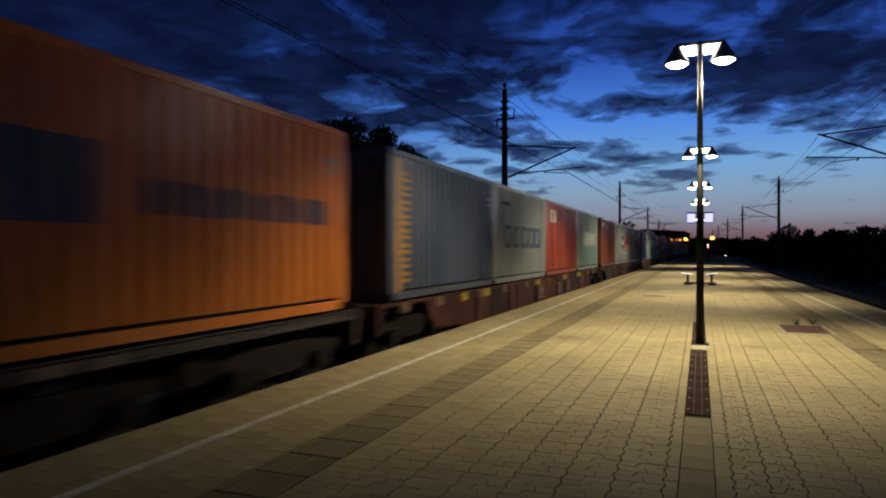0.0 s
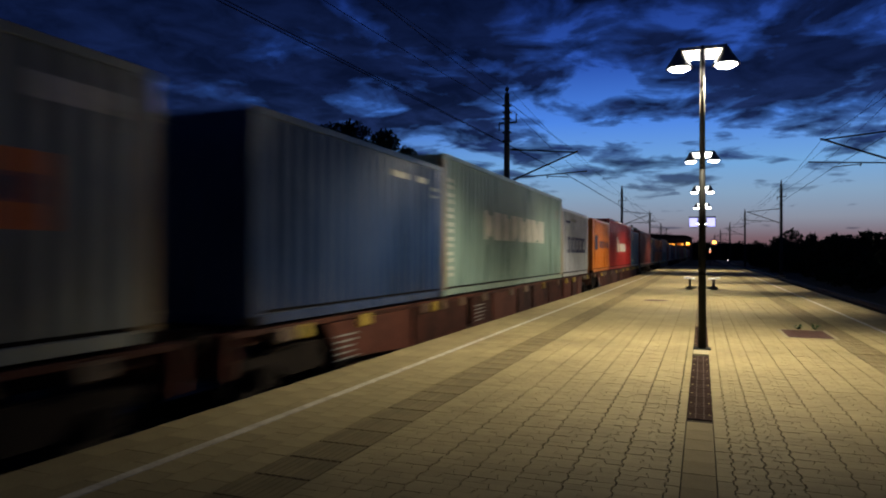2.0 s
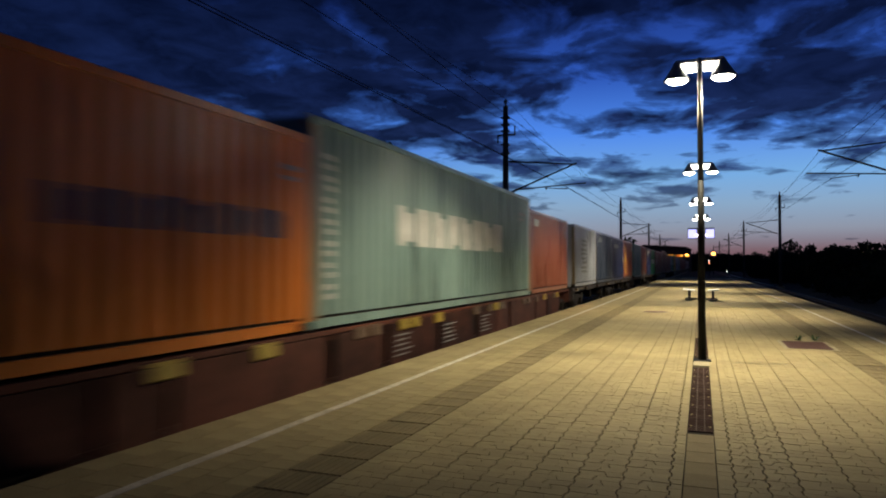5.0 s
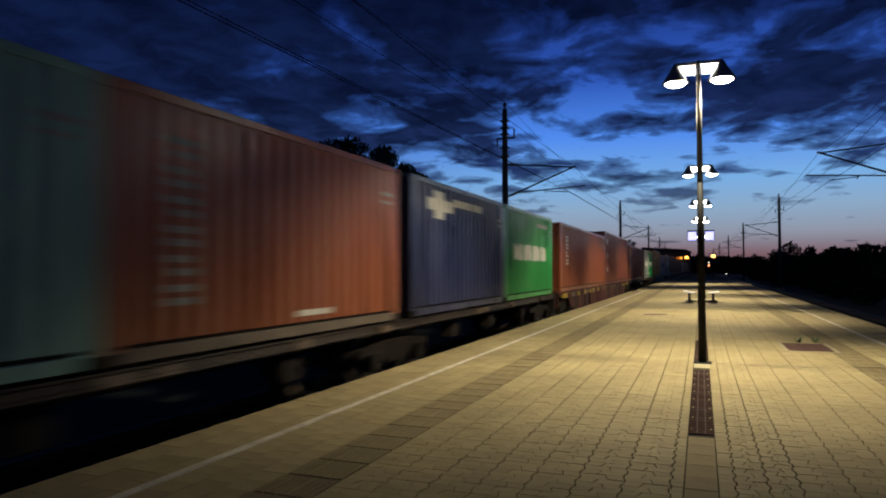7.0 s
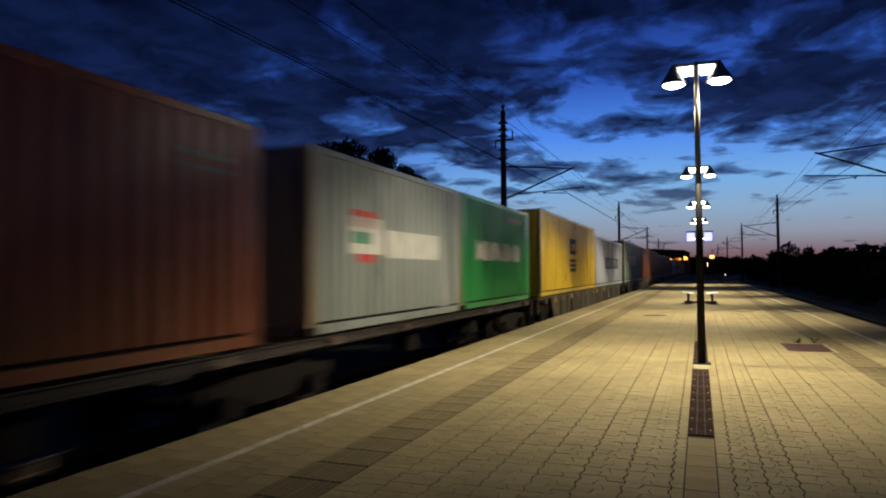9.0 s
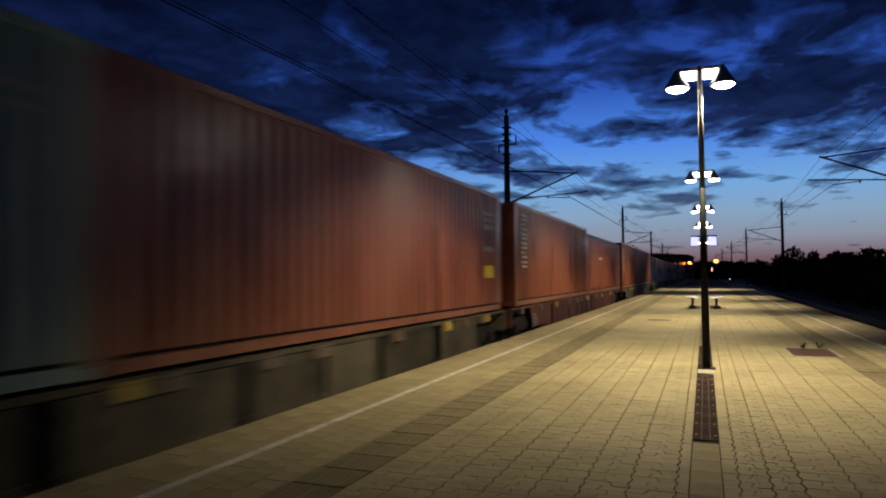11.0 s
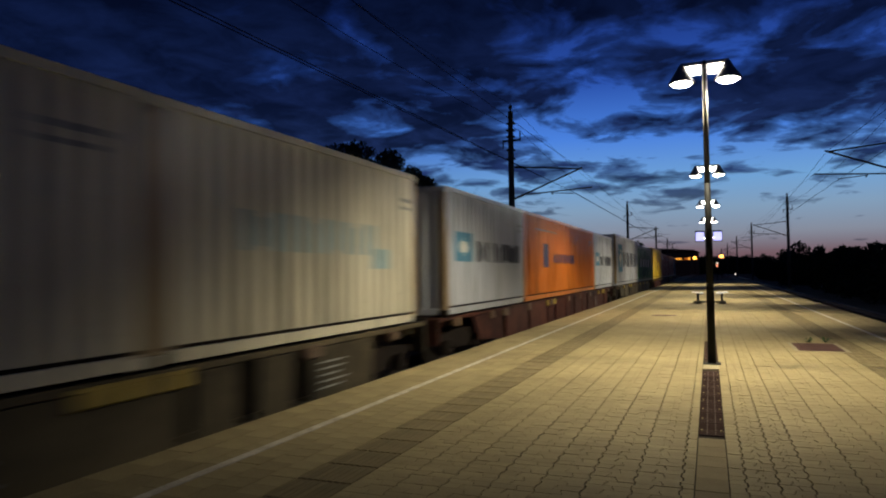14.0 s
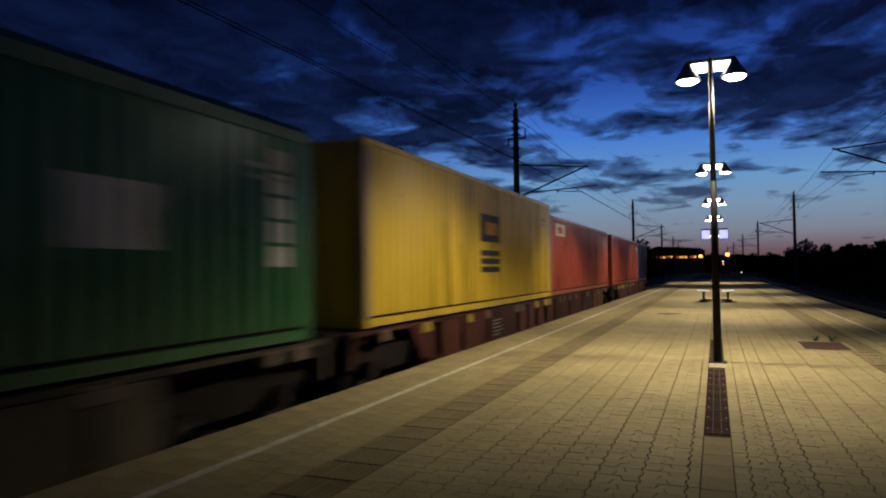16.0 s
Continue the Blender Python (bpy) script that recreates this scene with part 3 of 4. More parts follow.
def mast(x, y, side, top=9.87):
    """side: +1 when the track lies to the right of the mast."""
    th = empty("catenary_mast", (x, y, 0), "dark overhead line mast with cross arms and a cantilever", "mast", "catenary masts")
    bm = bmesh.new()
    rod(bm, (0, 0, -1.2), (0, 0, top - 0.35), 0.20, 0.125, 14)
    part("pole", bm, "mast_concrete", th, smooth=False)
    part("foundation", box(bmesh.new(), (-0.4, -0.4, -1.3), (0.4, 0.4, -0.78), 0.03), "concrete", th)
    bm = rod(bmesh.new(), (0, 0, top - 0.36), (0, 0, top), 0.05, 0.045)
    lathe(bm, ((0.09, top - 0.2), (0.11, top - 0.12), (0.07, top - 0.05)), 10)
    part("top_insulator", bm, "insulator", th)
    bm = box(bmesh.new(), (-0.42, -0.04, top - 1.86), (0.52, 0.04, top - 1.78))
    rod(bm, (0.48, 0, top - 1.8), (0.48, 0, top - 1.38), 0.035)
    rod(bm, (-0.40, 0, top - 2.2), (-0.40, 0, top - 1.8), 0.035)
    part("cross_arm", bm, "galvanised", th)
    for z in (top - 0.95, top - 1.3, top - 1.62, top - 2.3, top - 2.75):
        part("clamp_band", box(bmesh.new(), (-0.20, -0.17, z - 0.03), (0.20, 0.17, z + 0.03)), "galvanised", th)
    bm = rod(bmesh.new(), (0, 0, 6.72), (side * 3.45, 0, 6.40), 0.035)
    part("top_tube", bm, "galvanised", th)
    bm = rod(bmesh.new(), (side * 0.15, 0, 5.10), (side * 3.55, 0, 6.45), 0.042)
    part("cantilever_tube", bm, "galvanised", th)
    bm = rod(bmesh.new(), (side * 0.62, 0, 5.28), (side * 4.0, 0, 5.47), 0.030)
    rod(bm, (side * 2.0, 0, 5.36), (side * 2.08, 0, 5.22), 0.025)
    part("registration_tube", bm, "galvanised", th)
    part("steady_arm", rod(bmesh.new(), (side * 2.05, 0, 5.30), (side * 3.1, 0, 5.21), 0.020), "galvanised", th)
    for a, b in (((side * 0.22, 0, 6.70), (side * 0.62, 0, 6.66)), ((side * 0.30, 0, 5.16), (side * 0.64, 0, 5.295))):
        bm = bmesh.new()
        for k in range(5):
            p, q = Vector(a).lerp(Vector(b), k / 5), Vector(a).lerp(Vector(b), (k + 0.55) / 5)
            rod(bm, p, q, 0.075, 0.045)
        part("insulator", bm, "insulator", th)
    return th


MASTS_L = ((-9.15, -19.2), (-9.15, 32.6), (-9.15, 84.4), (-9.4, 135.0), (-10.2, 187.0), (-11.4, 240.0), (-13.0, 292.0))
MASTS_R = ((8.25, -19.2), (8.25, 32.6), (8.3, 84.4), (7.3, 135.0), (6.6, 187.0), (5.6, 240.0), (4.6, 292.0))


def overhead():
    for x, y in MASTS_L:
        mast(x, y, 1)
    for x, y in MASTS_R:
        mast(x, y, -1)
    L, R = MASTS_L[1:], MASTS_R[1:]
    wire("contact_wire", [(-8.6, -19, 5.72), (-5.90, 32.6, 5.20), *[(x + 3.2, y, 5.2) for x, y in L[1:]]], 0.010, "dark contact wire over the track", sag=-0.02)
    wire("contact_wire", [(-8.95, -19, 6.06), (-6.2, 32.6, 5.36), *[(x + 3.0, y, 5.3) for x, y in L[1:3]]], 0.010, "dark contact wire over the track", sag=-0.02)
    wire("messenger_wire", [(-5.6, -19, 7.0), (-5.7, 32.6, 6.45), *[(x + 3.45, y, 6.45) for x, y in L[1:]]], 0.008, "dark messenger wire over the track", sag=0.5)
    wire("feeder_wire", [(-8.67, -19, 8.5), (-8.67, 32.6, 8.5), *[(x + 0.48, y, 8.5) for x, y in L[1:]]], 0.010, "dark feeder wire on the masts", sag=0.9)
    wire("earth_wire", [(-9.15, -19, 9.9), (-9.15, 32.6, 9.9), *[(x, y, 9.9) for x, y in L[1:]]], 0.008, "dark earth wire on the mast tops", sag=0.9)
    wire("contact_wire", [(6.2, -19, 5.2), (5.2, 32.6, 5.2), *[(x - 3.1, y, 5.2) for x, y in R[1:]]], 0.010, "dark contact wire over the track", sag=-0.02)
    wire("messenger_wire", [(5.6, -19, 6.45), (4.8, 32.6, 6.45), *[(x - 3.45, y, 6.45) for x, y in R[1:]]], 0.008, "dark messenger wire over the track", sag=0.6)
    wire("feeder_wire", [(7.77, -19, 8.5), (7.77, 32.6, 8.5), *[(x - 0.48, y, 8.5) for x, y in R[1:]]], 0.010, "dark feeder wire on the masts", sag=0.7)
    wire("earth_wire", [(8.25, -19, 9.9), (8.25, 32.6, 9.9), *[(x, y, 9.9) for x, y in R[1:]]], 0.008, "dark earth wire on the mast tops", sag=0.7)


# ---- vegetation and distance ----


def leaves(rnd, centres, n, size):
    vs, fs = [], []
    for _ in range(n):
        (cx, cy, cz), r = rnd.choice(centres)
        a, b, q = rnd.uniform(0, math.tau), rnd.uniform(-1, 1), r * rnd.random() ** 0.4
        h = math.sqrt(1 - b * b)
        p = Vector((cx + q * h * math.cos(a), cy + q * h * math.sin(a), cz + q * b * 0.85))
        u = Vector((rnd.uniform(-1, 1), rnd.uniform(-1, 1), rnd.uniform(-1, 1))).normalized()
        w = u.orthogonal().normalized()
        s = size * rnd.uniform(0.6, 1.4)
        o = len(vs)
        vs += [p - u * s, p + w * s * 0.45, p + u * s, p - w * s * 0.45]
        fs.append((o, o + 1, o + 2, o + 3))
    return vs, fs


def tree(x, y, height, spread, seed, n=15000, label="dark leafy tree beside the railway"):
    rnd = random.Random(seed)
    th = empty("tree", (x, y, -1.0), label, "tree", "trees")
    bm = bmesh.new()
    rod(bm, (0, 0, 0), (0.1, 0, height * 0.45), height * 0.035, height * 0.022, 9)
    rod(bm, (0.1, 0, height * 0.43), (0, 0.1, height * 0.8), height * 0.022, height * 0.008, 8)
    cl = []
    for k in range(11):
        a, f = k * 2.4 + rnd.random(), rnd.uniform(0.42, 0.9)
        r = spread * rnd.uniform(0.45, 0.95) * math.sin(math.pi * min(0.95, f)) ** 0.5
        tip = (math.cos(a) * r, math.sin(a) * r, height * f)
        rod(bm, (0.05, 0, height * (f * 0.72)), tip, height * 0.011, height * 0.004, 6)
        cl.append((tip, spread * rnd.uniform(0.28, 0.46)))
    for k in range(6):
        a = rnd.uniform(0, math.tau)
        cl.append(((math.cos(a) * spread * 0.35, math.sin(a) * spread * 0.35, height * rnd.uniform(0.6, 0.93)), spread * rnd.uniform(0.3, 0.45)))
    part("trunk", bm, "bark", th)
    mesh_ob("crown", *leaves(rnd, cl, n, 0.10), "leaf", th)
    return th


def thicket(name, spots, seed, n, label, size=0.28):
    """A belt of bushes nobody could count. spots: (x, y, height)."""
    rnd = random.Random(seed)
    cl = []
    for x, y, h in spots:
        for k in range(6):
            r = rnd.uniform(0.3, 0.5) * h * 0.6
            cl.append(((x + rnd.uniform(-1.2, 1.2), y + rnd.uniform(-1.6, 1.6), -1 + rnd.uniform(0.1, 1.0) * (h + 1 - r)), r))
    ob = mesh_ob(name, *leaves(rnd, cl, n, size), "leaf")
    return tagged(ob, label, "bushes", kind="stuff")


def distance():
    rnd = random.Random(11)
    for x, y, h, s, seed in ((-14.4, 25.8, 8.0, 2.2, 3), (-14.0, 28.9, 8.5, 2.3, 4), (-15.5, 33.5, 8.2, 2.0, 5), (-16.0, 39.5, 8.3, 2.2, 6), (-16.5, 46.0, 8.0, 2.2, 8)):
        tree(x, y, h, s, seed)
    thicket("bushes", [(rnd.uniform(-17, -14), 20 + k * 3.0, rnd.uniform(2.5, 4.5)) for k in range(40)], 21, 16000, "dark bushes behind the far track")
    thicket("hedge", [(rnd.uniform(10.5, 13.5), 8 + k * 2.6, 4.15 - 0.020 * k + rnd.uniform(-0.7, 0.0)) for k in range(66)], 22, 70000, "dark hedge beside the platform track", 0.20)
    thicket("far_woods", [(rnd.uniform(14, 60), 150 + rnd.uniform(0, 120), rnd.uniform(4.5, 8.2)) for k in range(90)], 23, 40000, "dark far woods on the horizon", 0.45)
    thicket("far_woods", [(rnd.uniform(-60, -14), 150 + rnd.uniform(0, 150), rnd.uniform(5, 9)) for k in range(70)], 24, 16000, "dark far woods on the horizon", 0.7)
    thicket("far_woods", [(rnd.uniform(-22, 24), 330 + rnd.uniform(0, 60), rnd.uniform(5, 9)) for k in range(40)], 25, 12000, "dark far woods on the horizon", 1.2)
    # long low building across the line's end
    th = empty("far_building", (-15.0, 300.0, -1.0), "dark far building with a row of orange-lit windows", "building")
    part("wall", box(bmesh.new(), (-13, 0, 0), (11, 9, 9.4)), "building_wall", th)
    part("roof", prism(bmesh.new(), [(-13.6, 9.4), (11.6, 9.4), (9.0, 10.6), (-8.0, 11.6)], "y", -0.5, 9.5), "roof_tile", th)
    for k in range(12):
        x = -11.5 + k * 1.9 + 0.35 * math.sin(k * 2.3)
        half = (0.55, 0.75, 0.45, 0.85)[k % 4]
        w = part("window", box(bmesh.new(), (x - half - 0.1, -0.06, 6.3), (x + half + 0.1, 0, 7.6)), "building_wall", th)
        part("pane", box(bmesh.new(), (x - half, -0.08, 6.45), (x + half, -0.065, 7.3)), "window_bright" if k in (3, 5, 7, 8, 10, 11) else "window_glow", w, "orange-lit pane")
    for x, y, z in ((3.2, 205.0, 5.2), (-5.4, 285.0, 6.2)):
        th = empty("street_lamp", (x, y, -1.0), "far street lamp with an orange glow", "street lamp", "far street lamps")
        part("pole", rod(bmesh.new(), (0, 0, 0), (0, 0, z + 0.9), 0.09, 0.06), "post_steel", th)
        part("lantern", lathe(bmesh.new(), ((0.25, z + 0.4), (0.52, z + 0.6), (0.52, z + 1.0), (0.2, z + 1.2)), 12), "street_glow", th, "orange glowing lantern")
    for x, y, z, mat in ((1.2, 120.0, 2.4, "signal_white"), (1.2, 120.0, 2.0, "signal_red"), (-0.5, 82.0, -0.1, "signal_white"), (5.2, 160.0, 0.3, "signal_white")):
        th = empty("signal_light", (x, y, -1.0), "small far railway signal light on a post", "signal", "far signals")
        part("pole", rod(bmesh.new(), (0, 0, 0), (0, 0, z + 0.9), 0.04), "post_steel", th)
        part("lens", lathe(bmesh.new(), ((0.04, z + 0.90), (0.10, z + 0.95), (0.10, z + 1.05), (0.04, z + 1.10)), 10), mat, th)

# ---- the freight train ----
DECK = 0.60                   # underside of the boxes over the platform
SPEED, GAIN = 27.6628, 0.002825
CACHE = {}
MOVERS = []


def shared(key, build, name, mat, parent, loc=(0, 0, 0), turn=0.0, label=""):
    """A part whose mesh is made once for all alike."""
    if (key, mat) not in CACHE:
        bm = bmesh.new()
        build(bm)
        me = bpy.data.meshes.new(name)
        bmesh.ops.recalc_face_normals(bm, faces=bm.faces)
        bm.to_mesh(me)
        bm.free()
        me.materials.append(MATS[mat])
        CACHE[(key, mat)] = me
    ob = new(name, CACHE[(key, mat)])
    ob.parent, ob.location, ob.rotation_euler = parent, loc, (0, 0, turn)
    if label:
        ob["label"] = label
    return ob


def waves(length):
    """The corrugation of a side wall: (y, depth below the outer face)."""
    pts, y, end = [], -length / 2 + 0.16, length / 2 - 0.16
    pts.append((y, 0.0))
    y += 0.10
    pitch = (end - 0.10 - y) / round((end - 0.10 - y) / 0.278)
    while y < end - 0.15:
        pts += [(y, 0.0), (y + pitch * 0.245, 0.036), (y + pitch * 0.5, 0.036), (y + pitch * 0.745, 0.0)]
        y += pitch
    pts.append((end, 0.0))
    return pts


def depth_at(pts, y):
    for (a, da), (b, db) in zip(pts, pts[1:]):
        if a <= y <= b:
            return da + (db - da) * (y - a) / max(b - a, 1e-6)
    return 0.0


def side_build(length, height):
    def build(bm):
        rows = [[bm.verts.new((1.213 - d, y, z)) for y, d in waves(length)] for z in (0.185, height - 0.085)]
        for k in range(len(rows[0]) - 1):
            bm.faces.new((rows[0][k], rows[0][k + 1], rows[1][k + 1], rows[1][k]))
    return build


def end_build(height):
    def build(bm):
        pts, x = [(-1.08, 0.0)], -1.0
        while x < 0.95:
            pts += [(x, 0.0), (x + 0.06, 0.04), (x + 0.125, 0.04), (x + 0.185, 0.0)]
            x += 0.25
        pts.append((1.08, 0.0))
        rows = [[bm.verts.new((px, d, z)) for px, d in pts] for z in (0.14, height - 0.10)]
        for k in range(len(pts) - 1):
            bm.faces.new((rows[0][k], rows[0][k + 1], rows[1][k + 1], rows[1][k]))
    return build


def roof_build(length):
    def build(bm):
        n = int(length / 0.4)
        rows = [[], []]
        for k in range(n + 1):
            y = -length / 2 + 0.10 + k * (length - 0.20) / n
            for r, x in zip(rows, (-1.17, 1.17)):
                r.append(bm.verts.new((x, y, -0.012 if k % 2 else -0.03)))
        for k in range(n):
            bm.faces.new((rows[0][k], rows[1][k], rows[1][k + 1], rows[0][k + 1]))
    return build


def cover_build(length):
    """A domed cloth cover over an open-topped box, with its side flap."""
    outline = [(-1.225, -0.09), (-1.238, 0.04), (-1.06, 0.17), (-0.55, 0.27), (0.0, 0.30), (0.55, 0.27), (1.06, 0.17), (1.238, 0.04), (1.225, -0.09)]
    def build(bm):
        n = int(length / 0.75)
        prev = None
        for k in range(n * 2 + 1):
            y = -length / 2 + 0.03 + k * (length - 0.06) / (2 * n)
            s = 1.0 if k % 2 == 0 else 0.88
            ring = [bm.verts.new((x, y, z * s if z > 0.02 else z)) for x, z in outline]
            if prev:
                for i in range(len(ring) - 1):
                    bm.faces.new((prev[i], prev[i + 1], ring[i + 1], ring[i]))
            prev = ring
    return build


def mark(parent, length, height, rect, name="marking"):
    """A painted patch that follows the corrugated wall. rect: start and end along the wall and up it, 0 to 1, and its ink."""
    s0, s1, z0, z1, ink = rect
    pts = waves(length)
    y0, y1 = -length / 2 + s0 * length, -length / 2 + s1 * length
    ys = sorted({y0, y1, *[y for y, _ in pts if y0 < y < y1]})
    lift = 1.217 if not ink.startswith("+") else 1.220
    vs, fs = [], []
    for y in ys:
        x = lift - depth_at(pts, y)
        vs += [(x, y, z0 * height), (x, y, z1 * height)]
    for k in range(len(ys) - 1):
        fs.append((2 * k, 2 * k + 2, 2 * k + 3, 2 * k + 1))
    return mesh_ob(name, vs, fs, "ink_" + ink.lstrip("+"), parent)


def row_of(s0, s1, z0, z1, ink, n, style="block"):
    """A row of n plain letter-sized shapes."""
    out, w = [], (s1 - s0) / n
    h = z1 - z0
    for k in range(n):
        edge = 0.10 if style == "ring" else 0.035 if ink == "white" else 0.075
        a, b = s0 + k * w + w * edge, s0 + (k + 1) * w - w * edge
        q = (b - a) * 0.30
        if style == "ring":
            out += [(a, a + q, z0, z1, ink), (b - q, b, z0, z1, ink), (a + q, b - q, z0, z0 + h * 0.2, ink), (a + q, b - q, z1 - h * 0.2, z1, ink)]
        elif style == "comb":
            out += [(a, a + (b - a) * 0.46, z0, z1, ink), (a + (b - a) * (0.54 if ink == "white" else 0.62), b, z0 + h * (0.0 if k % 3 else 0.12), z1 - h * (0.0 if k % 2 else 0.15), ink)]
        else:
            out.append((a, b, z0, z1, ink))
    return out


def stack_of(s0, s1, z0, z1, ink, n):
    h = (z1 - z0) / n
    out = []
    for k in range(n):
        a, b = z0 + k * h + h * 0.16, z0 + (k + 1) * h - h * 0.14
        w, q = s1 - s0, (b - a) * 0.36
        out += [(s0, s1 - w * (0.22 if k % 3 == 1 else 0.0), b - q, b, ink), (s0 + w * (0.15 if k % 2 else 0.0), s1, a, a + q, ink)]
    return out


PLATES = [(0.90, 0.965, 0.80, 0.825, "dim"), (0.90, 0.955, 0.75, 0.77, "dim")]
EMBLEM20 = [(0.12, 0.29, 0.42, 0.70, "ink"), *row_of(0.37, 0.93, 0.465, 0.595, "ink", 9, "comb")]
BLOCKS20 = [*row_of(0.16, 0.88, 0.36, 0.60, "ink", 5, "ring"), (0.12, 0.26, 0.80, 0.84, "ink"), (0.30, 0.52, 0.83, 0.88, "dim")]
BANNER20 = row_of(0.16, 0.82, 0.43, 0.61, "white", 9, "comb") + [(0.62, 0.88, 0.84, 0.89, "dim")]
WORD40 = row_of(0.22, 0.76, 0.42, 0.66, "white", 8, "comb") + stack_of(0.03, 0.055, 0.12, 0.85, "white", 7)
STAR20 = [(0.10, 0.27, 0.42, 0.66, "sky_ink"), *[(0.185 - w, 0.185 + w, 0.465 + 0.03 * k, 0.495 + 0.03 * k, "+white") for k, w in enumerate((0.012, 0.03, 0.055, 0.03, 0.012))], *row_of(0.33, 0.93, 0.42, 0.60, "black", 6, "comb")]
SIGIL40 = [(0.445, 0.56, 0.52, 0.74, "black"), (0.47, 0.54, 0.58, 0.68, "+amber"), *[(0.445, 0.56, 0.28 + 0.065 * k, 0.325 + 0.065 * k, "black") for k in range(3)]]
TALL, FLAT = 2.896, 2.591
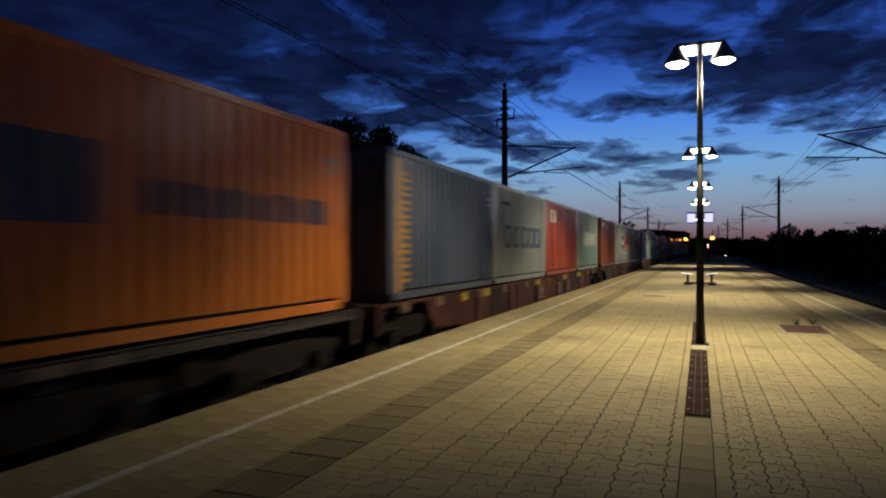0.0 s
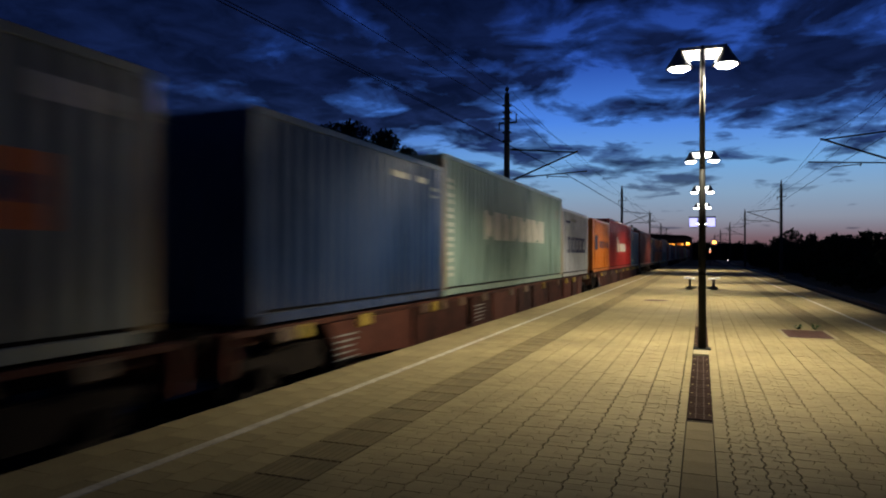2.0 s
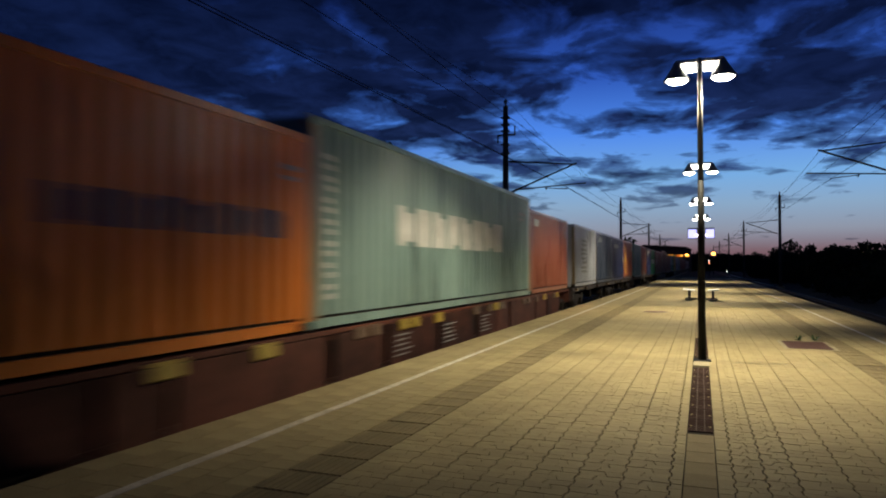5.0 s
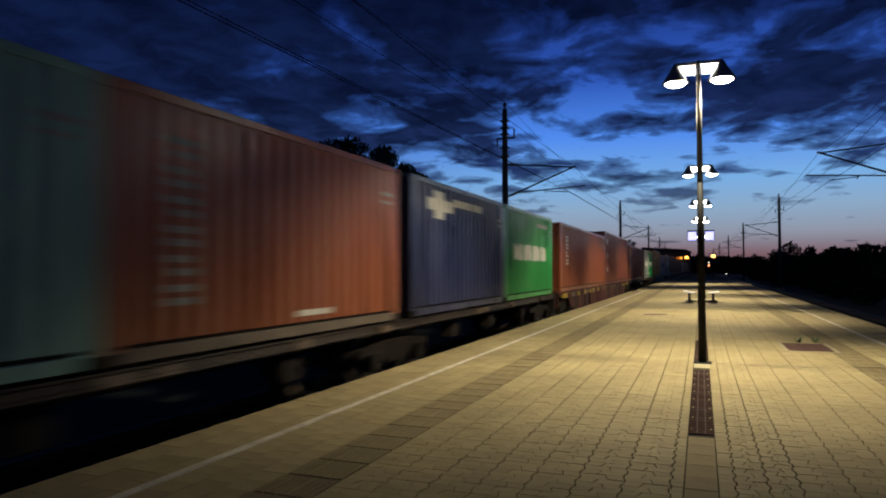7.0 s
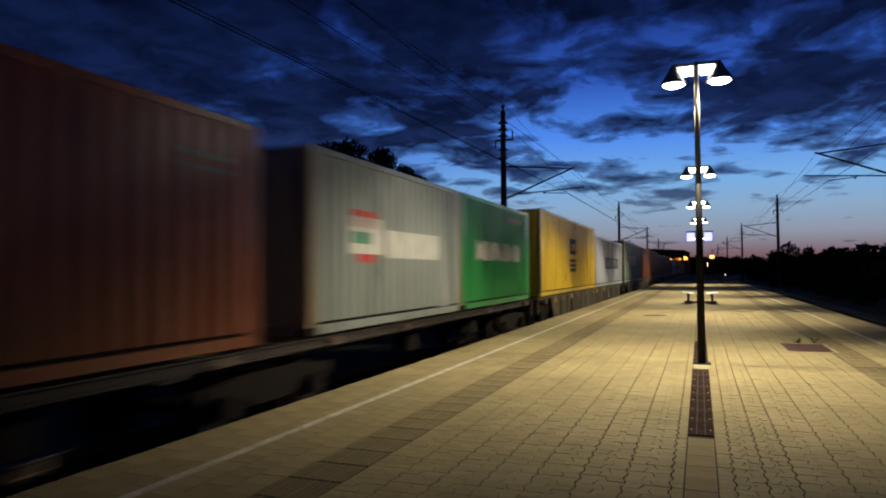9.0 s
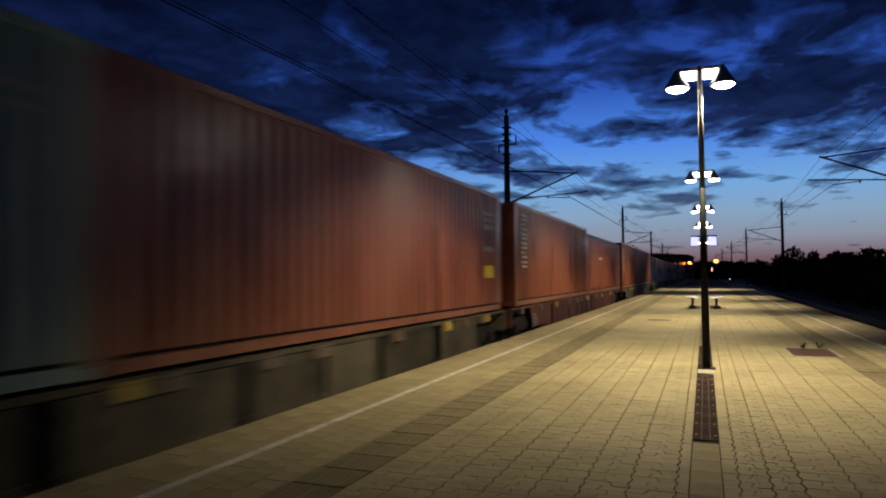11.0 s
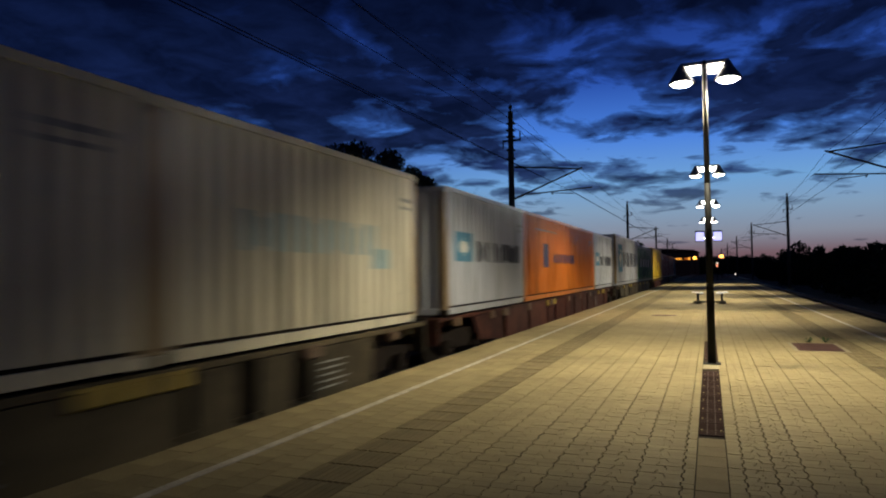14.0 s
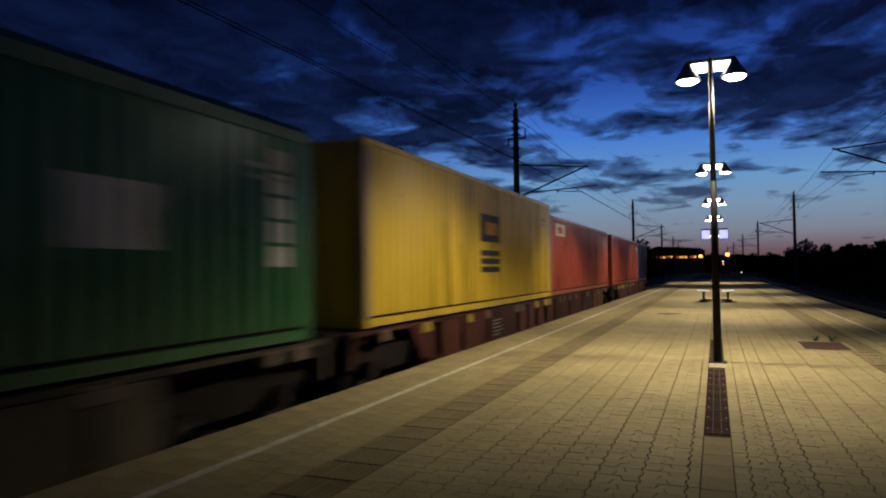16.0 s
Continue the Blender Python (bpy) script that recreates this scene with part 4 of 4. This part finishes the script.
# front end at the start, length in feet, height, paint, look, patches
BOXES = (
    (2.61, 20, FLAT, "orange", "orange", EMBLEM20),
    (10.16, 20, FLAT, "slate", "blue slate-grey", [(0.045, 0.075, 0.05, 0.95, "amber"), *stack_of(0.085, 0.14, 0.10, 0.88, "amber", 8)]),
    (16.22, 20, FLAT, "grey", "weathered light grey", BLOCKS20),
    (22.32, 20, FLAT, "red", "faded red", [(0.12, 0.30, 0.72, 0.88, "white"), (0.17, 0.22, 0.76, 0.85, "+red_ink")]),
    (28.41, 20, FLAT, "seagreen", "grey-green", stack_of(0.05, 0.10, 0.1, 0.85, "white", 7) + row_of(0.26, 0.90, 0.42, 0.66, "white", 7, "comb")),
    (35.94, 20, FLAT, "brown", "dull brown-red", [(0.10, 0.20, 0.82, 0.91, "white")]),
    (42.10, 40, FLAT, "grey", "weathered light grey", [(0.31, 0.42, 0.38, 0.70, "ink"), (0.42, 0.68, 0.38, 0.70, "orange_ink"), *[(0.322 + 0.033 * k, 0.345 + 0.033 * k, 0.48, 0.61, "+white") for k in range(3)],
        *row_of(0.435, 0.665, 0.49, 0.60, "+ink", 9, "comb"), (0.42, 0.60, 0.24, 0.28, "white"), (0.88, 0.95, 0.84, 0.92, "white")]),
    (54.25, 20, FLAT, "grey", "rusty light grey", [(0.23, 0.42, 0.40, 0.64, "ink"), (0.42, 0.82, 0.40, 0.64, "orange_ink"), *[(0.25 + 0.055 * k, 0.285 + 0.055 * k, 0.47, 0.58, "+white") for k in range(3)],
        *row_of(0.45, 0.80, 0.48, 0.57, "+ink", 8, "comb"), (0.44, 0.62, 0.26, 0.29, "white"), (0.80, 0.94, 0.80, 0.88, "white")]),
    (61.80, 20, FLAT, "blue", "deep blue", [(0.62, 0.72, 0.84, 0.88, "white"), (0.80, 0.86, 0.84, 0.88, "white")]),
    (67.90, 40, TALL, "seagreen", "grey-green", WORD40),
    (80.15, 20, FLAT, "silver", "pale grey", BLOCKS20),
    (87.60, 20, FLAT, "orange", "orange", EMBLEM20),
    (93.75, 40, TALL, "crimson", "bright red", [(0.29, 0.33, 0.35, 0.67, "white"), (0.345, 0.395, 0.35, 0.62, "white"), *row_of(0.42, 0.69, 0.36, 0.54, "white", 4, "comb"), (0.93, 0.97, 0.42, 0.46, "yellow_ink")]),
    (106.05, 20, FLAT, "sky", "light blue", [(0.14, 0.30, 0.76, 0.93, "white"), (0.18, 0.26, 0.80, 0.89, "+dim"), (0.50, 0.66, 0.10, 0.32, "dim"), (0.08, 0.28, 0.14, 0.20, "white")]),
    (113.48, 40, TALL, "maroon", "glossy dark red", stack_of(0.09, 0.12, 0.42, 0.82, "white", 4) + [(0.93, 0.965, 0.34, 0.40, "yellow_ink"), (0.94, 0.965, 0.44, 0.47, "amber"), (0.94, 0.965, 0.52, 0.55, "dim")]),
    (126.27, 20, FLAT, "slate", "dark slate-grey", [(0.12, 0.34, 0.82, 0.91, "yellow_ink")]),
    (132.40, 20, FLAT, "orange", "orange", EMBLEM20),
    (139.96, 20, FLAT, "orange", "orange", EMBLEM20),
    (146.10, 40, TALL, "seagreen", "grey-green", WORD40),
    (158.38, 20, FLAT, "brown", "dull brown-red", [(0.10, 0.18, 0.82, 0.90, "white")]),
    (165.95, 20, FLAT, "silver", "pale grey", stack_of(0.3, 0.5, 0.2, 0.8, "dim", 4)),
    (172.20, 20, FLAT, "slate", "dark slate-grey", [(0.12, 0.34, 0.80, 0.90, "dim")]),
    (178.39, 20, FLAT, "navy", "dark navy", [(0.20, 0.52, 0.76, 0.84, "dim"), (0.14, 0.34, 0.66, 0.69, "dim"), (0.88, 0.96, 0.42, 0.58, "dim")]),
    (184.53, 20, FLAT, "rust", "rusty orange-red", stack_of(0.13, 0.27, 0.14, 0.86, "yellow_ink", 5) + [(0.84, 0.96, 0.76, 0.88, "dim")]),
    (192.07, 20, FLAT, "teal", "sea-green", stack_of(0.13, 0.22, 0.10, 0.86, "white", 7)),
    (198.17, 20, FLAT, "rust", "rusty orange-red", stack_of(0.12, 0.20, 0.18, 0.86, "dim", 6) + [(0.50, 0.64, 0.10, 0.13, "white")]),
    (204.80, 20, FLAT, "navy", "dark navy", [(0.20, 0.28, 0.72, 0.93, "white"), (0.14, 0.36, 0.78, 0.87, "white"), *row_of(0.38, 0.70, 0.84, 0.90, "white", 5)]),
    (210.95, 20, FLAT, "green", "bright green", BANNER20),
    (218.45, 40, FLAT, "rust", "rusty orange-red", stack_of(0.09, 0.13, 0.38, 0.84, "white", 4)),
    (230.70, 40, TALL, "oxide", "dark oxide-red", [(0.08, 0.11, 0.24, 0.34, "white"), (0.08, 0.11, 0.50, 0.60, "white"), (0.08, 0.11, 0.76, 0.86, "white"), (0.93, 0.965, 0.28, 0.36, "yellow_ink")]),
    (243.60, 40, FLAT, "rust", "rusty orange-red", stack_of(0.10, 0.13, 0.28, 0.88, "white", 7)),
    (256.90, 20, FLAT, "grey", "weathered light grey", [(0.18, 0.36, 0.44, 0.66, "white"), (0.20, 0.34, 0.60, 0.70, "red_ink"), (0.20, 0.30, 0.50, 0.57, "+green_ink"), (0.22, 0.32, 0.39, 0.44, "red_ink"), *row_of(0.39, 0.80, 0.42, 0.60, "white", 4), (0.78, 0.88, 0.06, 0.26, "dim")]),
    (263.08, 20, FLAT, "green", "bright green", BANNER20),
    (270.75, 40, TALL, "yellow", "mustard yellow", SIGIL40),
    (283.00, 40, FLAT, "silver", "pale grey", row_of(0.28, 0.80, 0.36, 0.60, "ink", 5, "ring")),
    (296.70, 40, TALL, "seagreen", "grey-green", WORD40),
    (308.95, 40, TALL, "oxide", "dark oxide-red", [(0.90, 0.95, 0.28, 0.38, "yellow_ink"), (0.90, 0.955, 0.50, 0.54, "dim"), (0.90, 0.955, 0.68, 0.72, "dim")]),
    (322.58, 40, TALL, "rust", "rusty orange-red", stack_of(0.06, 0.11, 0.36, 0.92, "white", 6)),
    (334.85, 40, FLAT, "rust", "rusty orange-red cloth-covered", [(0.3, 0.36, 0.62, 0.65, "white")]),
    (348.34, 40, TALL, "rust", "rusty orange-red", stack_of(0.07, 0.115, 0.34, 0.88, "white", 6)),
    (360.62, 40, TALL, "oxide", "dark oxide-red", [(0.05, 0.085, 0.28, 0.36, "yellow_ink")]),
    (374.41, 20, FLAT, "navy", "dark navy", [(0.12, 0.32, 0.82, 0.91, "yellow_ink")]),
    (380.50, 40, FLAT, "cream", "off-white", [(0.20, 0.27, 0.34, 0.66, "red_ink"), (0.215, 0.255, 0.42, 0.50, "+cream_patch"), *row_of(0.30, 0.79, 0.38, 0.60, "red_ink", 8, "comb"), (0.22, 0.38, 0.82, 0.86, "red_ink"), (0.50, 0.62, 0.06, 0.40, "+dim_patch")]),
    (392.72, 20, FLAT, "cream", "off-white", [*row_of(0.20, 0.76, 0.44, 0.62, "pale_sky", 6, "comb"), (0.72, 0.82, 0.36, 0.48, "pale_sky")]),
    (400.18, 20, FLAT, "silver", "pale grey", STAR20),
    (406.30, 40, FLAT, "orange", "orange", [(0.195, 0.25, 0.38, 0.67, "ink"), *row_of(0.31, 0.61, 0.43, 0.56, "ink", 10, "comb"), (0.12, 0.36, 0.82, 0.835, "dim")]),
    (418.52, 20, FLAT, "silver", "pale grey", STAR20),
    (426.24, 40, TALL, "silver", "pale grey", [(0.10, 0.245, 0.26, 0.82, "sky_ink"), *[(0.1725 - w, 0.1725 + w, 0.36 + 0.052 * k, 0.412 + 0.052 * k, "+white") for k, w in enumerate((0.008, 0.018, 0.026, 0.046, 0.026, 0.018, 0.008))], *row_of(0.27, 0.90, 0.37, 0.68, "black", 6, "comb")]),
    (438.55, 40, FLAT, "leafgreen", "dark green cloth-covered", [(0.16, 0.25, 0.42, 0.66, "white"), (0.355, 0.43, 0.42, 0.66, "white"), (0.53, 0.60, 0.42, 0.66, "white"), (0.71, 0.79, 0.42, 0.66, "white"),
        *[(0.93, 0.965, 0.36 + 0.112 * k, 0.452 + 0.112 * k, "white") for k in range(5)], (0.32, 0.42, 0.10, 0.36, "deep_green")]),
    (452.18, 40, TALL, "yellow", "mustard yellow", SIGIL40),
    (464.45, 40, FLAT, "red", "faded red", [(0.06, 0.18, 0.76, 0.92, "white"), (0.09, 0.15, 0.80, 0.88, "+red_ink")]),
    (478.10, 40, FLAT, "red", "faded red", [(0.90, 0.96, 0.76, 0.86, "white")]),
    (490.40, 20, FLAT, "navy", "dark navy", []),
)
surface("ink_cream_patch", (0.5, 0.47, 0.38), (0.62, 0.59, 0.47), 0.5, 3.0, 30, 0.0)
surface("ink_dim_patch", (0.30, 0.31, 0.29), (0.38, 0.39, 0.36), 0.5, 3.0, 30, 0.0)


def container(front, feet, height, colour, look_words, patches):
    length = 6.058 if feet == 20 else 12.192
    mat = "paint_" + colour
    covered = "cloth-covered" in look_words
    top = "with a raised cloth cover" if covered else "with corrugated sides on a wagon"
    th = empty("shipping_container", (0, 0, 0), f"{look_words} {feet}-foot shipping container {top}", "container", "containers on the train")
    L, H = length, height
    shared(("side", L, H), side_build(L, H), "side_wall", mat, th)
    shared(("side", L, H), side_build(L, H), "side_wall", mat, th, turn=math.pi)
    shared(("end", H), end_build(H), "end_wall", mat, th, (0, -L / 2 + 0.03, 0))
    def leaf_door(bm):
        box(bm, (0.01, -0.03, 0.14), (1.08, 0.02, H - 0.12), 0.008)
    for s in (0, 1):
        door = shared(("door", H, s), leaf_door, "door", mat, th, (-1.09 * s, L / 2 - 0.05, 0))
        for x in (0.30, 0.78):
            shared(("bar", H), lambda bm: rod(bm, (0, 0.04, 0.12), (0, 0.04, H - 0.10), 0.018, sides=6), "lock_bar", "galvanised", door, (x, 0, 0))
    def post(bm):
        box(bm, (-0.06, -0.085, 0.118), (0.06, 0.085, H - 0.118), 0.008)
    def casting(bm):
        box(bm, (-0.081, -0.089, 0.0), (0.081, 0.089, 0.118), 0.012)
    for sx in (-1, 1):
        for sy in (-1, 1):
            shared(("post", H), post, "corner_post", "paint_stain" if colour in ("grey", "cream", "silver", "seagreen", "yellow") else mat, th, (sx * 1.157, sy * (L / 2 - 0.087), 0))
            for z in (0.0, H - 0.118):
                shared("casting", casting, "corner_casting", "bogie_iron" if z == 0.0 and feet == 20 else mat, th, (sx * 1.138, sy * (L / 2 - 0.089), z))
        shared(("top", L), lambda bm: box(bm, (-0.03, -L / 2 + 0.18, -0.045), (0.03, L / 2 - 0.18, 0.045), 0.006), "top_rail", mat, th, (sx * 1.189, 0, H - 0.045))
        shared(("bottom", L), lambda bm: box(bm, (-0.025, -L / 2 + 0.18, 0.0), (0.025, L / 2 - 0.18, 0.125), 0.006), "bottom_rail", "rail_grime" if colour == "rust" and feet == 20 else mat, th, (sx * 1.195, 0, 0.018))
        # dark strip painted in as the shadow line between wall and bottom rail
        shared(("seam", L), lambda bm: box(bm, (-0.01, -L / 2 + 0.17, 0.13), (0.01, L / 2 - 0.17, 0.20)), "rail_seam", "bogie_iron", th, (sx * 1.155, 0, 0), label="dark strip standing in for the shadow above the bottom rail")
    for sy in (-1, 1):
        shared("header", lambda bm: box(bm, (-1.05, -0.04, -0.05), (1.05, 0.04, 0.05), 0.006), "header", mat, th, (0, sy * (L / 2 - 0.06), H - 0.06))
        shared("sill", lambda bm: box(bm, (-1.05, -0.04, 0.0), (1.05, 0.04, 0.13), 0.006), "end_sill", mat, th, (0, sy * (L / 2 - 0.06), 0.01))
    shared(("floor", L), lambda bm: box(bm, (-1.15, -L / 2 + 0.1, 0.05), (1.15, L / 2 - 0.1, 0.12)), "floor_frame", "bogie_iron", th)
    if covered:
        cloth = "tarpaulin_green" if colour == "leafgreen" else "tarpaulin"
        shared(("cover", L), cover_build(L), "cloth_cover", cloth, th, (0, 0, H + 0.0), label="raised dark cloth cover")
    else:
        shared(("roof", L), roof_build(L), "roof", mat, th, (0, 0, H))
    for r in [*patches, *PLATES]:
        mark(th, L, H, r)
    MOVERS.append((th, front + length / 2, DECK))
    return th


# first box, last box, body colour, deep side frames
WAGONS = ((0, 0, "wagon_dark", False), (1, 4, "wagon_red", True), (5, 7, "wagon_red", True), (8, 10, "wagon_red", True), (11, 13, "wagon_red", True), (14, 16, "wagon_dark", False),
          (17, 19, "wagon_red", True), (20, 23, "wagon_dark", False), (24, 27, "wagon_dark", False), (28, 29, "wagon_red", True), (30, 32, "wagon_dark", False),
          (33, 34, "wagon_olive", True), (35, 36, "wagon_olive", True), (37, 38, "wagon_red", True), (39, 40, "wagon_olive", True), (41, 43, "wagon_olive", True), (44, 46, "wagon_red", True), (47, 48, "wagon_olive", True),
          (49, 50, "wagon_red", True), (51, 52, "wagon_red", True))


def wheel_build(bm):
    lathe(bm, ((0.09, -0.10), (0.10, -0.07), (0.40, -0.06), (0.42, -0.07), (0.49, -0.065), (0.49, -0.04), (0.46, -0.035), (0.455, 0.065), (0.42, 0.07), (0.40, 0.03), (0.12, 0.05), (0.10, 0.09)), 24, axis="x")


def bolster_build(bm):
    box(bm, (-1.0, -0.2, -0.62), (1.0, 0.2, -0.36), 0.02)


def side_frame_build(bm):
    prism(bm, [(-1.35, -0.60), (-1.2, -0.52), (-0.7, -0.52), (-0.4, -0.72), (0.4, -0.72), (0.7, -0.52), (1.2, -0.52), (1.35, -0.60), (1.35, -0.42), (0.5, -0.34), (-0.5, -0.34), (-1.35, -0.42)], "x", -0.05, 0.05)


def axle_box_build(bm):
    box(bm, (-0.10, -0.15, -0.80), (0.10, 0.15, -0.50), 0.02)


def wagon(first, last, mat, deep, seed):
    rnd = random.Random(seed)
    b0, b1 = BOXES[first], BOXES[last]
    y0, y1 = b0[0] - 0.42, b1[0] + (6.058 if b1[1] == 20 else 12.192) + 0.42
    half = (y1 - y0) / 2
    mid = (y0 + y1) / 2
    word = {"wagon_red": "rust-red", "wagon_olive": "dusty olive-grey", "wagon_dark": "dark brown"}[mat]
    th = empty("container_wagon", (0, 0, 0), f"{word} {'deep-framed' if deep else 'slim-framed'} container flat wagon on bogies", "rail wagon", "wagons of the train")
    part("centre_beam", box(bmesh.new(), (-0.28, -half, -0.42), (0.28, half, -0.04)), mat, th)
    for s in (-1, 1):
        x = s * 1.12
        if deep:
            web = [(-half, -0.03), (half, -0.03), (half, -0.24), (half - 1.5, -0.27), (half - 2.9, -0.82), (-half + 2.9, -0.82), (-half + 1.5, -0.27), (-half, -0.24)]
            # web coloured near black so the gaps between plates read as shaded
            part("side_web", prism(bmesh.new(), web, "x", s * 0.80 - 0.03, s * 0.80 + 0.03), "bogie_iron", th, "inner web coloured dark as the shade behind the plates")
            y = -half + 2.1
            while y < half - 2.9:
                w = rnd.choice((0.7, 1.0, 1.5, 2.2, 2.9))
                w = min(w, half - 2.1 - y)
                lo = -0.80
                part("side_plate", prism(bmesh.new(), [(y if y > -half + 2.6 else y + 0.4, lo if y > -half + 2.6 else lo + 0.15), (y + w, lo), (y + w, -0.112), (y, -0.112)], "x", s * 1.16, s * 1.20), mat, th)
                if w >= 1.3 and rnd.random() < 0.22:
                    for row in range(5):
                        tail = rnd.uniform(0.45, 0.75)
                        part("marking", box(bmesh.new(), (min(s * 1.199, s * 1.203), y + 0.25, -0.335 - 0.085 * row), (max(s * 1.199, s * 1.203), y + 0.25 + tail, -0.31 - 0.085 * row)), "ink_dim", th, "faded white line of writing")
                y += w + rnd.choice((0.12, 0.18, 0.24, 0.36))
            part("top_flange", box(bmesh.new(), (s * 1.05, -half, -0.10), (s * 1.215, half, -0.03), 0.008), mat, th)
            part("lower_flange", box(bmesh.new(), (s * 1.04, -half + 2.9, -0.86), (s * 1.20, half - 2.9, -0.82)), mat, th)
        else:
            part("side_sill", prism(bmesh.new(), [(x - 0.03, -0.17), (x + s * 0.09 - 0.03, -0.17), (x + s * 0.09 - 0.03, -0.15), (x + 0.03, -0.13), (x + 0.03, -0.06), (x + s * 0.09 - 0.03, -0.05), (x + s * 0.09 - 0.03, -0.03), (x - 0.03, -0.03)], "y", -half, half), mat, th)
            y = -half + 3.4
            while y < half - 3.2:
                part("side_box", box(bmesh.new(), (s * 0.70, y, -0.62), (s * 0.98, y + 0.42, -0.30), 0.02), "bogie_iron", th)
                y += rnd.uniform(2.4, 4.0)
        y = -half + 0.9
        while y < half - 0.7:
            ink = "latch_yellow" if deep and rnd.random() < 0.35 else "latch_brown"
            sw = rnd.choice((0.22, 0.26, 0.34))
            drop = 0.0 if deep else 0.07
            part("latch", prism(bmesh.new(), [(s * 1.13, -0.05), (s * 1.235, -0.06), (s * 1.255, -0.22 + drop), (s * 1.235, -0.24 + drop), (s * 1.13, -0.20 + drop)], "y", y, y + sw), ink, th)
            y += rnd.choice((0.5, 1.1, 1.6, 2.4)) if deep else rnd.choice((0.6, 2.4, 3.6, 5.0))
        part("buffer_beam", box(bmesh.new(), (min(s * 0.2, s * 1.2), -half, -0.55), (max(s * 0.2, s * 1.2), -half + 0.12, -0.06)), mat, th)
        part("buffer_beam", box(bmesh.new(), (min(s * 0.2, s * 1.2), half - 0.12, -0.55), (max(s * 0.2, s * 1.2), half, -0.06)), mat, th)
        for e in (-1, 1):
            bm = lathe(bmesh.new(), ((0.09, 0.0), (0.09, 0.22), (0.06, 0.22), (0.06, 0.26), (0.19, 0.27), (0.19, 0.30), (0.05, 0.315)), 14)
            bmesh.ops.rotate(bm, verts=bm.verts, matrix=Matrix.Rotation(-e * math.pi / 2, 3, "X"))
            bmesh.ops.translate(bm, verts=bm.verts, vec=(s * 0.875, e * half, -0.14))
            part("buffer", bm, "bogie_iron", th, smooth=False)
    k = -half + 0.5
    while k < half:
        part("cross_beam", box(bmesh.new(), (-1.1, k - 0.07, -0.22), (1.1, k + 0.07, -0.04)), mat, th)
        k += (2 * half - 1.0) / max(3, int(half / 1.6))
    spots = [-half + 1.75, half - 1.75] + ([0.0] if half > 11.5 else [])
    for y in spots:
        bg = shared("bogie", bolster_build, "bogie", "bogie_iron", th, (0, y, 0))
        for s in (-1, 1):
            shared("side_frame", side_frame_build, "side_frame", "bogie_iron", bg, (s * 1.0, 0, 0))
            for wy in (-0.9, 0.9):
                shared("axle_box", axle_box_build, "axle_box", "bogie_iron", bg, (s * 1.03, wy, 0))
        for wy in (-0.9, 0.9):
            for s in (-1, 1):
                shared("wheel", wheel_build, "wheel", "wheel_steel", bg, (s * 0.75, wy, RAIL_Z + 0.46 - DECK), 0 if s > 0 else math.pi)
            shared("axle", lambda bm: rod(bm, (-0.78, 0, 0), (0.78, 0, 0), 0.085), "axle", "wheel_steel", bg, (0, wy, RAIL_Z + 0.46 - DECK))
    MOVERS.append((th, mid, DECK))


def train():
    for b in BOXES:
        container(*b)
    for k, w in enumerate(WAGONS):
        wagon(*w, 100 + k)


def motions():
    """The whole train runs past at a steady hundred kilometres an hour."""
    for th, y, z in MOVERS:
        walk(th, [(t, pose(TRACK_L, y - SPEED * t - GAIN * t * t, z)) for t in (0.0, 4.0, 8.0, 12.0, 16.0)])


ground()
track(TRACK_L, "left")
track(TRACK_R, "right")
PLATFORM = platform()
for lamp_y in LAMP_Y:
    platform_lamp(lamp_y)
sign_post(56.0)
bench(31.2)
drain_cover()
weed(1.78, 14.92, 0.13, 1)
weed(2.06, 14.90, 0.15, 2)
manhole()
overhead()
distance()
train()
paving(PLATFORM)
motions()
